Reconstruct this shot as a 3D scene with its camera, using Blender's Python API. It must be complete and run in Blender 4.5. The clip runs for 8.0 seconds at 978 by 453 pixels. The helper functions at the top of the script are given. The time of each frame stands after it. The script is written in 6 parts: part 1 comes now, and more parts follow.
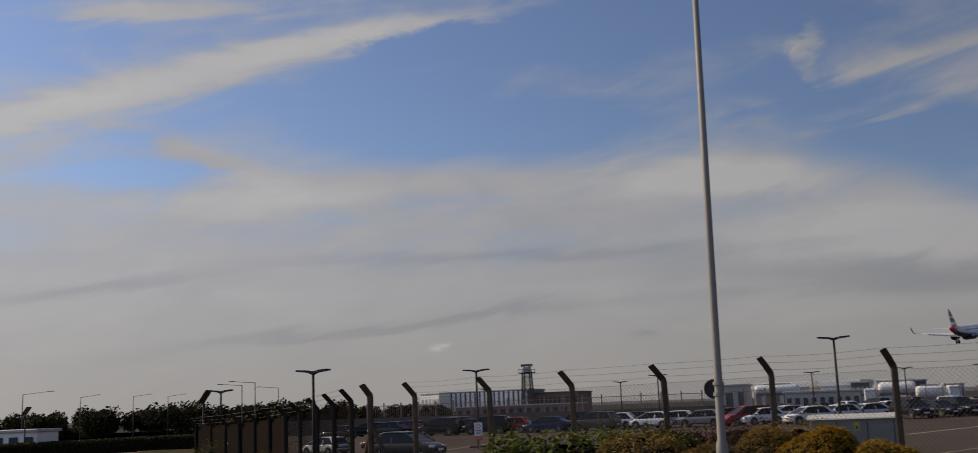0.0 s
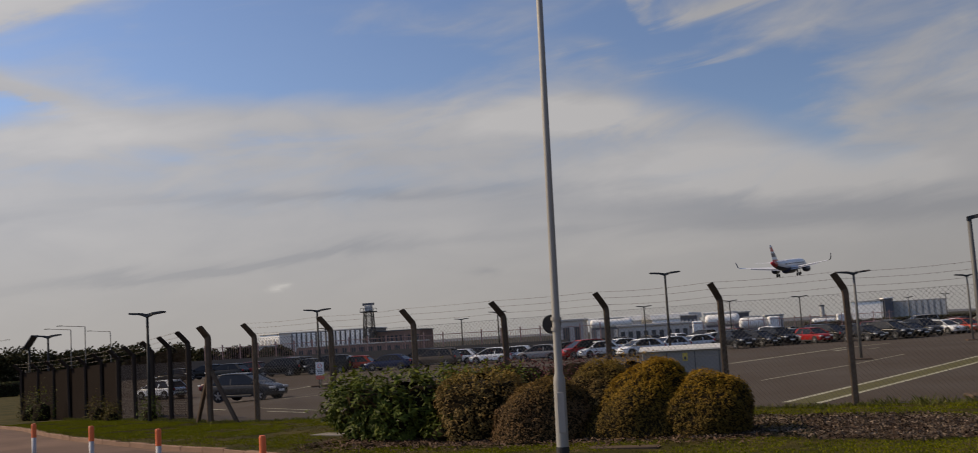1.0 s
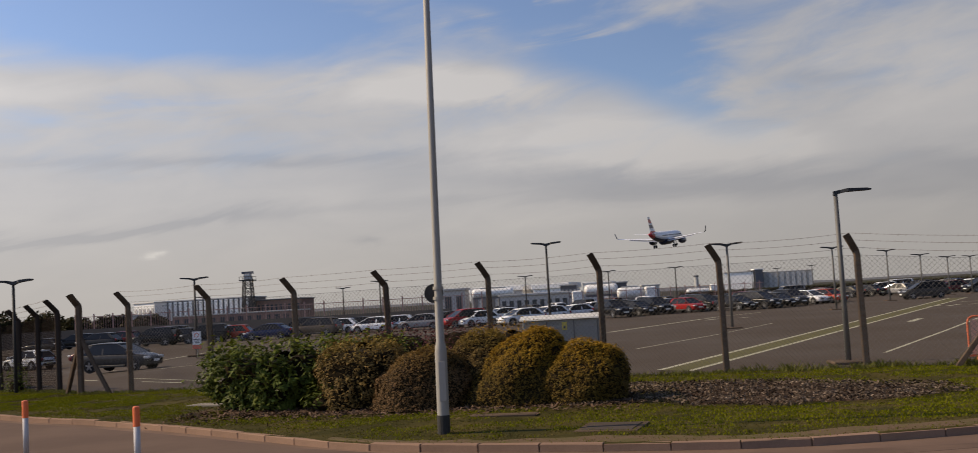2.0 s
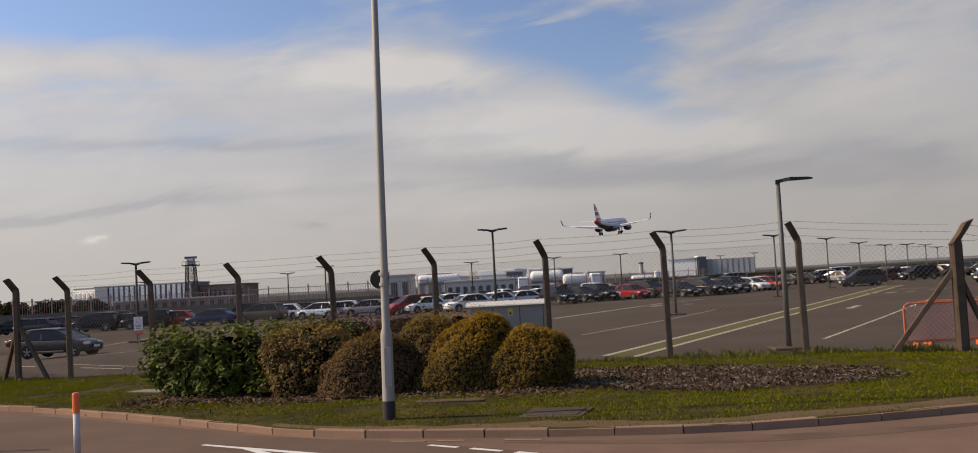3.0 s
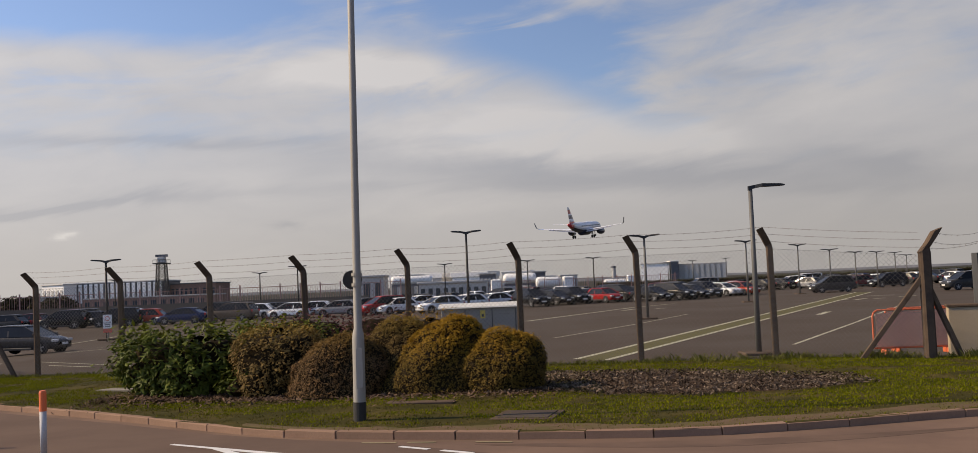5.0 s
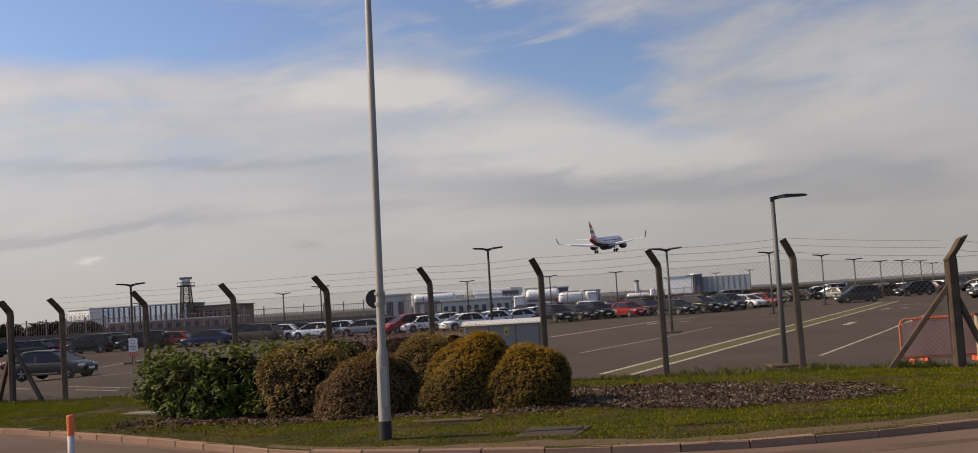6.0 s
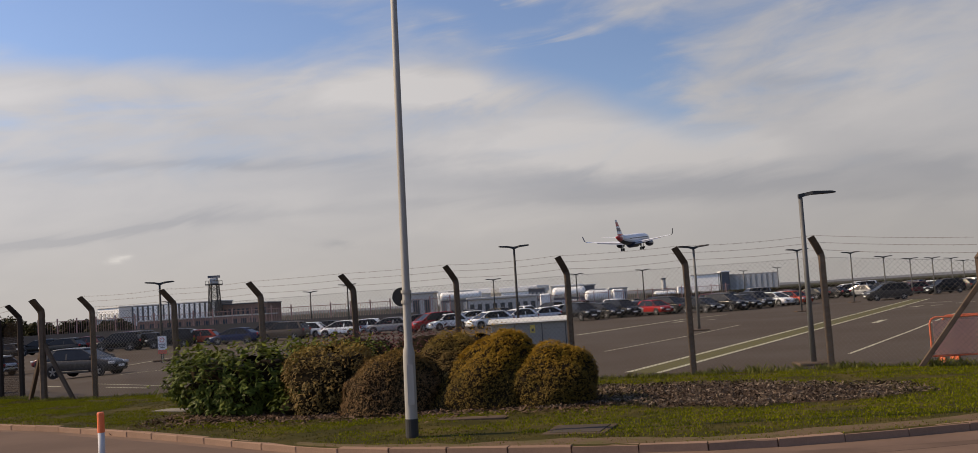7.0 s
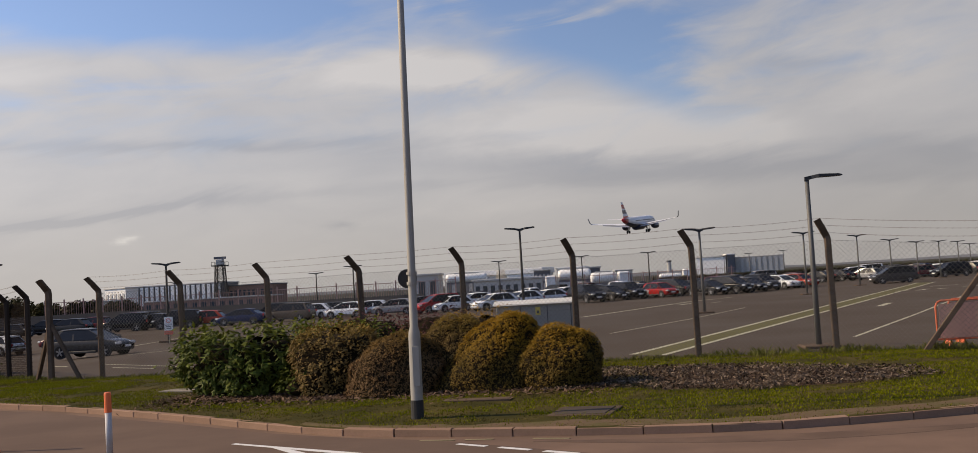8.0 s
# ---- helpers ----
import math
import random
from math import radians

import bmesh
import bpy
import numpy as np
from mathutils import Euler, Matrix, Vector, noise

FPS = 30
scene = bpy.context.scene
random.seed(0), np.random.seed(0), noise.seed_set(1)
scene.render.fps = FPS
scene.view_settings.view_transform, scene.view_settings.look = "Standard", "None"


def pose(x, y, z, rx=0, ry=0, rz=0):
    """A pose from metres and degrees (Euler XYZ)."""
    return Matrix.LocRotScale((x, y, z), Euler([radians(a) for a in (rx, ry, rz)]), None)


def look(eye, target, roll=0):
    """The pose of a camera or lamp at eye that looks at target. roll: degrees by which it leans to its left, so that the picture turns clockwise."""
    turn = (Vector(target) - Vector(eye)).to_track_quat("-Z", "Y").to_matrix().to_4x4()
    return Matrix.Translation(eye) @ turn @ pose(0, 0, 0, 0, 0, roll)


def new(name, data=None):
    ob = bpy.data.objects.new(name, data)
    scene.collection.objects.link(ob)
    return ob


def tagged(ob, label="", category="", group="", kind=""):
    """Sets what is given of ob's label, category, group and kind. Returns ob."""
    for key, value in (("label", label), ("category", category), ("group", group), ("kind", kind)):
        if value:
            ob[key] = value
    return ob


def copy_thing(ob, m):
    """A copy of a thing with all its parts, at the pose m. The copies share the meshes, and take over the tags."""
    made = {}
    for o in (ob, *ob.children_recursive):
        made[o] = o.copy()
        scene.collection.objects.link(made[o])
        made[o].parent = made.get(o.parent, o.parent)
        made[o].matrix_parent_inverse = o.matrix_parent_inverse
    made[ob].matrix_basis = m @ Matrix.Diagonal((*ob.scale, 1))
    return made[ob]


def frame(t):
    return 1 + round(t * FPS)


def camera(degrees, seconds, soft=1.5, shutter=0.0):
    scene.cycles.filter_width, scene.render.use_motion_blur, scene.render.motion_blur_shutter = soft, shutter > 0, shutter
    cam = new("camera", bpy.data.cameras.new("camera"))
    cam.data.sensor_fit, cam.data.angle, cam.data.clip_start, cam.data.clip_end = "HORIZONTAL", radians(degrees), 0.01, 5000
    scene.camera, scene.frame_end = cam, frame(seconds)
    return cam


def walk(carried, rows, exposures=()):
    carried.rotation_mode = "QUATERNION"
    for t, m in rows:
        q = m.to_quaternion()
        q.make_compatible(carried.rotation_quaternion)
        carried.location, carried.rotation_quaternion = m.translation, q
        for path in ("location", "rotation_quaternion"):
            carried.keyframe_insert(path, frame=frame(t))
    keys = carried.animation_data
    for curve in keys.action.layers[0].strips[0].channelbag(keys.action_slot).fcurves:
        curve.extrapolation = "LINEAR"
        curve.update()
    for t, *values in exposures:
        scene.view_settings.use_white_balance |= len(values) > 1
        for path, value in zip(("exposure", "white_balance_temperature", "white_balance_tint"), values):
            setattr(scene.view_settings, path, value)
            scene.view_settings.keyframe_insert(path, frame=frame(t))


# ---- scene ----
cam = camera(49.0, 8.0, soft=0.8, shutter=0.3)
EYE = 2.15
# seconds, yaw, pitch, roll of a camera held in one place and panned by hand
ROWS = [
    (0.0, 19.461, 9.580, 2.196), (0.5, 15.896, 8.264, 3.353), (1.0, 11.092, 5.907, 3.406), (1.5, 8.884, 5.112, 3.284),
    (1.7, 7.087, 4.313, 3.395), (2.8, 2.242, 3.483, 2.943), (3.0, 1.934, 3.009, 3.111), (3.5, 0.069, 1.385, 3.020),
    (4.0, 1.997, 2.067, 2.562), (4.5, 1.082, 2.840, 2.376), (4.7, 0.555, 2.966, 2.216), (5.8, 1.245, 3.605, 3.270),
    (6.0, 1.709, 3.999, 3.489), (6.5, 2.621, 4.312, 3.620), (7.0, 3.108, 3.979, 3.529), (7.5, 3.373, 3.571, 3.478),
    (8.0, 3.399, 3.034, 3.355),
]
EXPOSURES = [(0.0, -0.72, 7350, 11), (0.5, -0.57, 7400, 11), (1.0, -0.43, 7400, 11), (1.5, -0.26, 7500, 11), (3.0, -0.02, 7650, 12), (4.5, 0.02, 7550, 12), (6.0, -0.05, 7550, 12),
             (8.0, -0.06, 7550, 12)]
walk(cam, [(t, pose(0, 0, EYE, 90 + p, r, w)) for t, w, p, r in ROWS], EXPOSURES)

# ---------------------------------------------------------------- world and sun
SUN_AZ, SUN_EL = -86.0, 36.0      # degrees from +y towards +x, and above the horizon


def link(nt, a, b):
    nt.links.new(a, b)


class Graph:
    """Small helper for node arithmetic."""

    def __init__(self, tree):
        self.nt = tree

    def node(self, kind):
        return self.nt.nodes.new(kind)

    def put(self, socket, value):
        if isinstance(value, bpy.types.NodeSocket):
            self.nt.links.new(value, socket)
        else:
            socket.default_value = value

    def m(self, op, a, b=0.0, c=0.0, clamp=False):
        n = self.node("ShaderNodeMath")
        n.operation, n.use_clamp = op, clamp
        for s, v in zip(n.inputs, (a, b, c)):
            self.put(s, v)
        return n.outputs[0]

    def vec(self, x, y, z=0.0):
        n = self.node("ShaderNodeCombineXYZ")
        for s, v in zip(n.inputs, (x, y, z)):
            self.put(s, v)
        return n.outputs[0]

    def noise(self, vector, scale, detail=4.0, rough=0.55, distortion=0.0):
        n = self.node("ShaderNodeTexNoise")
        self.put(n.inputs["Vector"], vector)
        n.inputs["Scale"].default_value, n.inputs["Detail"].default_value = scale, detail
        n.inputs["Roughness"].default_value, n.inputs["Distortion"].default_value = rough, distortion
        return n.outputs["Fac"]

    def ramp(self, value, lo, hi, a=0.0, b=1.0):
        n = self.node("ShaderNodeMapRange")
        n.interpolation_type = "SMOOTHSTEP"
        for s, v in zip(n.inputs, (value, lo, hi, a, b)):
            self.put(s, v)
        return n.outputs[0]

    def mix(self, fac, a, b, blend="MIX"):
        n = self.node("ShaderNodeMix")
        n.data_type, n.blend_type = "RGBA", blend
        self.put(n.inputs["Factor"], fac)
        for s, v in ((n.inputs[6], a), (n.inputs[7], b)):
            self.put(s, v if isinstance(v, bpy.types.NodeSocket) else (*v, 1.0))
        return n.outputs[2]


def make_world():
    w = bpy.data.worlds.new("sky")
    scene.world = w
    w.use_nodes = True
    w.node_tree.nodes.clear()
    g = Graph(w.node_tree)
    sky = g.node("ShaderNodeTexSky")
    sky.sky_type, sky.sun_disc = "NISHITA", False
    sky.sun_elevation, sky.sun_rotation = radians(SUN_EL), radians(SUN_AZ)
    sky.air_density, sky.dust_density, sky.ozone_density = 1.0, 0.6, 2.0
    co = g.node("ShaderNodeTexCoord").outputs["Generated"]
    sep = g.node("ShaderNodeSeparateXYZ")
    link(g.nt, co, sep.inputs[0])
    az = g.m("MULTIPLY", g.m("ARCTAN2", sep.outputs[0], sep.outputs[1]), 57.2958)
    el = g.m("MULTIPLY", g.m("ARCSINE", sep.outputs[2]), 57.2958)
    # long flat wisps that rise a little to the right
    flat = g.vec(g.m("MULTIPLY", az, 0.062), g.m("ADD", g.m("MULTIPLY", el, 0.19), g.m("MULTIPLY", az, -0.012)), 3.1)
    fine = g.vec(g.m("MULTIPLY", az, 0.13), g.m("ADD", g.m("MULTIPLY", el, 0.36), g.m("MULTIPLY", az, -0.03)), 7.7)
    big = g.noise(flat, 1.1, 5.0, 0.45, 0.3)
    wisp = g.noise(fine, 1.5, 6.0, 0.52, 0.5)
    fibre = g.noise(g.vec(g.m("ADD", g.m("MULTIPLY", az, 0.085), g.m("MULTIPLY", el, 0.05)), g.m("SUBTRACT", g.m("MULTIPLY", el, 0.42), g.m("MULTIPLY", az, 0.075)), 2.2), 1.1, 7.0, 0.58, 0.8)
    # edges of the clouds wander
    az_w = g.m("ADD", az, g.m("MULTIPLY", g.m("SUBTRACT", wisp, 0.5), 5.0))
    el_w = g.m("ADD", el, g.m("MULTIPLY", g.m("SUBTRACT", fibre, 0.5), 2.4))

    def spots(table):
        total = None
        for a, e, ra, re, tilt, amount in table:
            da = g.m("SUBTRACT", az_w, a)
            de = g.m("SUBTRACT", g.m("SUBTRACT", el_w, e), g.m("MULTIPLY", da, tilt))
            q = g.m("ADD", g.m("POWER", g.m("ABSOLUTE", g.m("DIVIDE", da, ra * 1.15)), 2.0), g.m("POWER", g.m("ABSOLUTE", g.m("DIVIDE", de, re * 1.2)), 2.0))
            v = g.m("MULTIPLY", g.m("EXPONENT", g.m("MULTIPLY", q, -1.0)), amount)
            total = v if total is None else g.m("ADD", total, v)
        return total

    cover = g.m("ADD", 0.60, g.m("ADD", g.m("MULTIPLY", g.m("SUBTRACT", big, 0.5), 0.35), g.m("MULTIPLY", g.m("SUBTRACT", wisp, 0.5), 0.5)))
    cover = g.m("ADD", cover, g.m("MULTIPLY", g.m("SUBTRACT", fibre, 0.5), g.ramp(el, 6.0, 13.0, 0.2, 0.75)))
    texture = g.ramp(fibre, 0.3, 0.62, 0.45, 1.15)
    cover = g.m("ADD", cover, spots(SKY_GAPS))
    cover = g.m("ADD", cover, g.m("MULTIPLY", spots(SKY_WISPS), texture))
    # haze thickens towards the horizon
    cover = g.m("ADD", cover, g.ramp(el, 4.0, 15.0, 0.42, 0.0))
    cover = g.m("SUBTRACT", cover, g.ramp(el, 13.0, 24.0, 0.0, 0.14))
    cover = g.m("SUBTRACT", cover, g.ramp(el, 24.0, 48.0, 0.0, 0.4))
    # the sky clears to the back
    cover = g.m("SUBTRACT", cover, g.ramp(g.m("ABSOLUTE", az), 60.0, 120.0, 0.0, 0.38))
    mask = g.ramp(cover, 0.22, 0.95, 0.05, 0.98)
    shade = g.m("ADD", 0.52, g.m("ADD", g.m("MULTIPLY", g.m("SUBTRACT", big, 0.5), 0.5), g.m("MULTIPLY", g.m("SUBTRACT", wisp, 0.5), 0.65)))
    shade = g.m("ADD", shade, g.m("SUBTRACT", g.m("MULTIPLY", spots(CLOUD_BRIGHT), 0.7), g.m("MULTIPLY", spots(CLOUD_GREY), 0.62)), clamp=True)
    cloud = g.mix(shade, CLOUD_DARK, CLOUD_LIGHT)
    cloud = g.mix(g.ramp(el, 0.0, 9.0, 0.7, 0.0), cloud, CLOUD_LOW)
    puff = spots([(-21.75, 3.2, 0.3, 0.13, 0.0, 1.0)])
    cloud = g.mix(puff, cloud, (5.9, 6.1, 6.5))
    tinted = g.mix(1.0, sky.outputs[0], SKY_TINT, "MULTIPLY")
    # brighter towards the sun
    glow = g.m("POWER", 2.0, g.m("MULTIPLY", g.m("SUBTRACT", g.m("MINIMUM", g.m("MAXIMUM", az, -95.0), 16.0), -8.0), -0.009))
    colour = g.mix(mask, tinted, cloud)
    colour = g.mix(1.0, colour, g.vec(glow, glow, glow), "MULTIPLY")
    bg = g.node("ShaderNodeBackground")
    link(g.nt, colour, bg.inputs[0])
    bg.inputs[1].default_value = 0.1
    out = g.node("ShaderNodeOutputWorld")
    link(g.nt, bg.outputs[0], out.inputs[0])


# clear gaps, white wisps, sunlit and grey parts of the cloud: azimuth, elevation, half widths, slope, amount
SKY_GAPS = [
    (-23.07, 14.44, 5.2, 0.93, 0.02, -0.26), (2.63, 13.12, 3.6, 1.5, -0.38, -0.34), (6.42, 10.38, 2.8, 1.67, -0.61, -0.36), (-23.45, 15.6, 7.9, 1.67, -0.03, -0.4),
    (-38.16, 12.55, 3.7, 0.67, 0.03, -0.4), (-14.92, 14.47, 6.1, 1.33, -0.07, -0.35), (-18.12, 19.53, 9.6, 1.5, -0.02, -0.4), (1.21, 12.4, 3.5, 1.83, -0.12, -0.2),
    (-42.54, 19.2, 3.6, 1.5, 0.08, -0.35), (-8.76, 20.18, 7.2, 1.0, -0.12, -0.35), (-3.17, 15.76, 3.1, 1.67, -0.12, -0.25),
]
SKY_WISPS = [
    (-38.54, 16.44, 7.4, 0.67, 0.29, 0.75), (-26.44, 19.69, 7.0, 0.6, 0.17, 0.7), (-36.73, 20.73, 3.9, 0.4, 0.11, 0.5), (-35.06, 13.59, 4.2, 0.47, -0.28, 0.5),
    (-30.88, 11.39, 6.7, 0.6, 0.09, 0.35), (-7.74, 11.35, 4.8, 0.67, 0.01, 0.4), (-1.59, 17.31, 0.35, 1.5, -0.63, 0.4), (-4.7, 14.81, 1.0, 0.4, -0.1, 0.35),
    (3.13, 16.5, 3.9, 0.43, 0.14, 0.35), (-5.87, 11.71, 4.0, 0.8, -0.15, 0.45), (1.0, 13.89, 2.0, 0.3, 0.02, 0.4), (17.03, 9.58, 5.4, 2.83, -0.13, 0.12), (-18.62, 11.25, 9.7, 1.33, -0.02, 0.25),
]
CLOUD_BRIGHT = [
    (2.62, 7.91, 4.9, 1.27, -0.08, 1.4), (11.02, 7.06, 2.2, 0.73, -0.1, 0.8), (-5.88, 11.55, 4.0, 0.8, -0.15, 0.8), (-30.88, 11.29, 6.7, 0.6, 0.09, 0.5),
    (-7.74, 11.35, 4.8, 0.67, 0.01, 0.6), (18.23, 9.74, 4.5, 2.33, -0.13, 0.5), (0.04, 3.93, 8.2, 0.4, 0.03, 0.3), (-38.54, 16.44, 7.4, 0.67, 0.29, 0.6), (-26.44, 19.69, 7.0, 0.6, 0.17, 0.6),
]
CLOUD_GREY = [
    (-17.2, 7.88, 10.8, 0.3, -0.01, 0.6), (7.38, 5.34, 13.6, 0.67, -0.09, 0.9), (-23.15, 4.71, 5.2, 0.23, 0.12, 0.7), (19.63, 5.33, 2.8, 0.53, -0.1, 0.7), (12.51, 10.26, 1.5, 0.4, -0.11, 0.5),
    (-38.96, 6.72, 5.2, 0.3, 0.12, 0.7), (-26.71, 4.28, 8.6, 0.23, 0.09, 0.8), (-11.13, 3.5, 0.7, 0.17, -0.06, 0.9), (-5.9, 5.28, 10.0, 0.27, -0.01, 0.4),
]
CLOUD_LIGHT, CLOUD_DARK, CLOUD_LOW, SKY_TINT = (5.95, 6.25, 6.95), (3.7, 4.12, 5.05), (4.25, 4.25, 4.35), (0.97, 1.1, 1.42)
make_world()

sun_data = bpy.data.lights.new("sun", "SUN")
sun_data.energy, sun_data.angle, sun_data.color = 5.0, radians(0.6), (1.0, 0.85, 0.63)
sun = new("sun", sun_data)
SUN_DIR = Vector((math.sin(radians(SUN_AZ)) * math.cos(radians(SUN_EL)), math.cos(radians(SUN_AZ)) * math.cos(radians(SUN_EL)), math.sin(radians(SUN_EL))))
sun.matrix_world = look(SUN_DIR * 50, (0, 0, 0))


# ---------------------------------------------------------------- materials
def material(name, colour, rough=0.8, metal=0.0, spread=0.25, scale=4.0, fine=40.0, bump=0.0, bump_scale=60.0, per_object=0.0,
             per_island=0.0, tint=None, coat=0.0, stretch=(1, 1, 1), spec=None):
    """A surface with variation at two scales, a second tint in patches and fine relief."""
    mt = bpy.data.materials.new(name)
    mt.use_nodes = True
    g = Graph(mt.node_tree)
    bsdf = g.nt.nodes["Principled BSDF"]
    co = g.node("ShaderNodeTexCoord").outputs["Object"]
    mp = g.node("ShaderNodeMapping")
    link(g.nt, co, mp.inputs[0])
    mp.inputs["Scale"].default_value = stretch
    co = mp.outputs[0]
    n1, n2 = g.noise(co, scale, 5.0, 0.6), g.noise(co, fine, 3.0, 0.6)
    v = g.m("ADD", g.m("MULTIPLY", g.m("SUBTRACT", n1, 0.5), 2.0 * spread), g.m("MULTIPLY", g.m("SUBTRACT", n2, 0.5), 1.6 * spread))
    if per_object:
        rnd = g.node("ShaderNodeObjectInfo").outputs["Random"]
        v = g.m("ADD", v, g.m("MULTIPLY", g.m("SUBTRACT", rnd, 0.5), per_object))
    if per_island:
        rnd = g.node("ShaderNodeNewGeometry").outputs["Random Per Island"]
        v = g.m("ADD", v, g.m("MULTIPLY", g.m("SUBTRACT", rnd, 0.5), per_island))
    base = colour
    if tint:
        if per_island:
            rnd2 = g.m("FRACT", g.m("MULTIPLY", g.node("ShaderNodeNewGeometry").outputs["Random Per Island"], 17.3))
            fac = g.m("MULTIPLY", g.m("ADD", rnd2, g.ramp(n1, 0.4, 0.62)), 0.5)
        else:
            fac = g.ramp(n1, 0.38, 0.66)
        base = g.mix(fac, colour, tint)
    bright = g.m("MAXIMUM", g.m("ADD", v, 1.0), 0.15)
    hsv = g.node("ShaderNodeHueSaturation")
    g.put(hsv.inputs["Color"], base if isinstance(base, bpy.types.NodeSocket) else (*base, 1.0))
    link(g.nt, bright, hsv.inputs["Value"])
    link(g.nt, hsv.outputs[0], bsdf.inputs["Base Color"])
    bsdf.inputs["Metallic"].default_value = metal
    bsdf.inputs["Coat Weight"].default_value = coat
    bsdf.inputs["Specular IOR Level"].default_value = spec if spec is not None else (0.06 if rough > 0.82 else 0.5)
    link(g.nt, g.ramp(n2, 0.2, 0.8, max(0.02, rough - 0.08), min(1.0, rough + 0.08)), bsdf.inputs["Roughness"])
    if bump:
        b = g.node("ShaderNodeBump")
        b.inputs["Strength"].default_value, b.inputs["Distance"].default_value = min(1.0, bump * 20), bump
        link(g.nt, g.noise(co, bump_scale, 4.0, 0.65), b.inputs["Height"])
        link(g.nt, b.outputs[0], bsdf.inputs["Normal"])
    return mt


def leafy(name, colour, tint, rough=0.65, spread=0.35, top=None, top_z=(0.6, 1.5), gloss=0.06, thin=0.14):
    """Leaves: varied leaf by leaf, a little light passes through; a sunlit crown is painted in by height."""
    mt = material(name, colour, rough, spread=0.15, scale=3.0, fine=20.0, per_island=spread * 2, tint=tint, spec=gloss)
    g = Graph(mt.node_tree)
    bsdf = g.nt.nodes["Principled BSDF"]
    src = bsdf.inputs["Base Color"].links[0].from_socket
    # sunlight on the crown, put into the leaf colour above top_z
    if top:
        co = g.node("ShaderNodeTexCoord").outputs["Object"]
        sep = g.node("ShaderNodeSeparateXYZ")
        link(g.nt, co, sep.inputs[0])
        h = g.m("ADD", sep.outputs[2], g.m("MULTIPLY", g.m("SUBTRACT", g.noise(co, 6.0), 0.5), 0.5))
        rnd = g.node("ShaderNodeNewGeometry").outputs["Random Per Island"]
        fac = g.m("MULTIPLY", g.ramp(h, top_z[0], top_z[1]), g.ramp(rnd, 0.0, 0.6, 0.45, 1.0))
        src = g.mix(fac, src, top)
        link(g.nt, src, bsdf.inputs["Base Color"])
    tr = g.node("ShaderNodeBsdfTranslucent")
    link(g.nt, src, tr.inputs[0])
    ms = g.node("ShaderNodeMixShader")
    ms.inputs[0].default_value = thin
    link(g.nt, bsdf.outputs[0], ms.inputs[1])
    link(g.nt, tr.outputs[0], ms.inputs[2])
    link(g.nt, ms.outputs[0], g.nt.nodes["Material Output"].inputs[0])
    return mt


def glass(name, colour, rough=0.06):
    mt = material(name, colour, rough, spread=0.1, scale=2.0, fine=8.0, spec=0.22)
    return mt


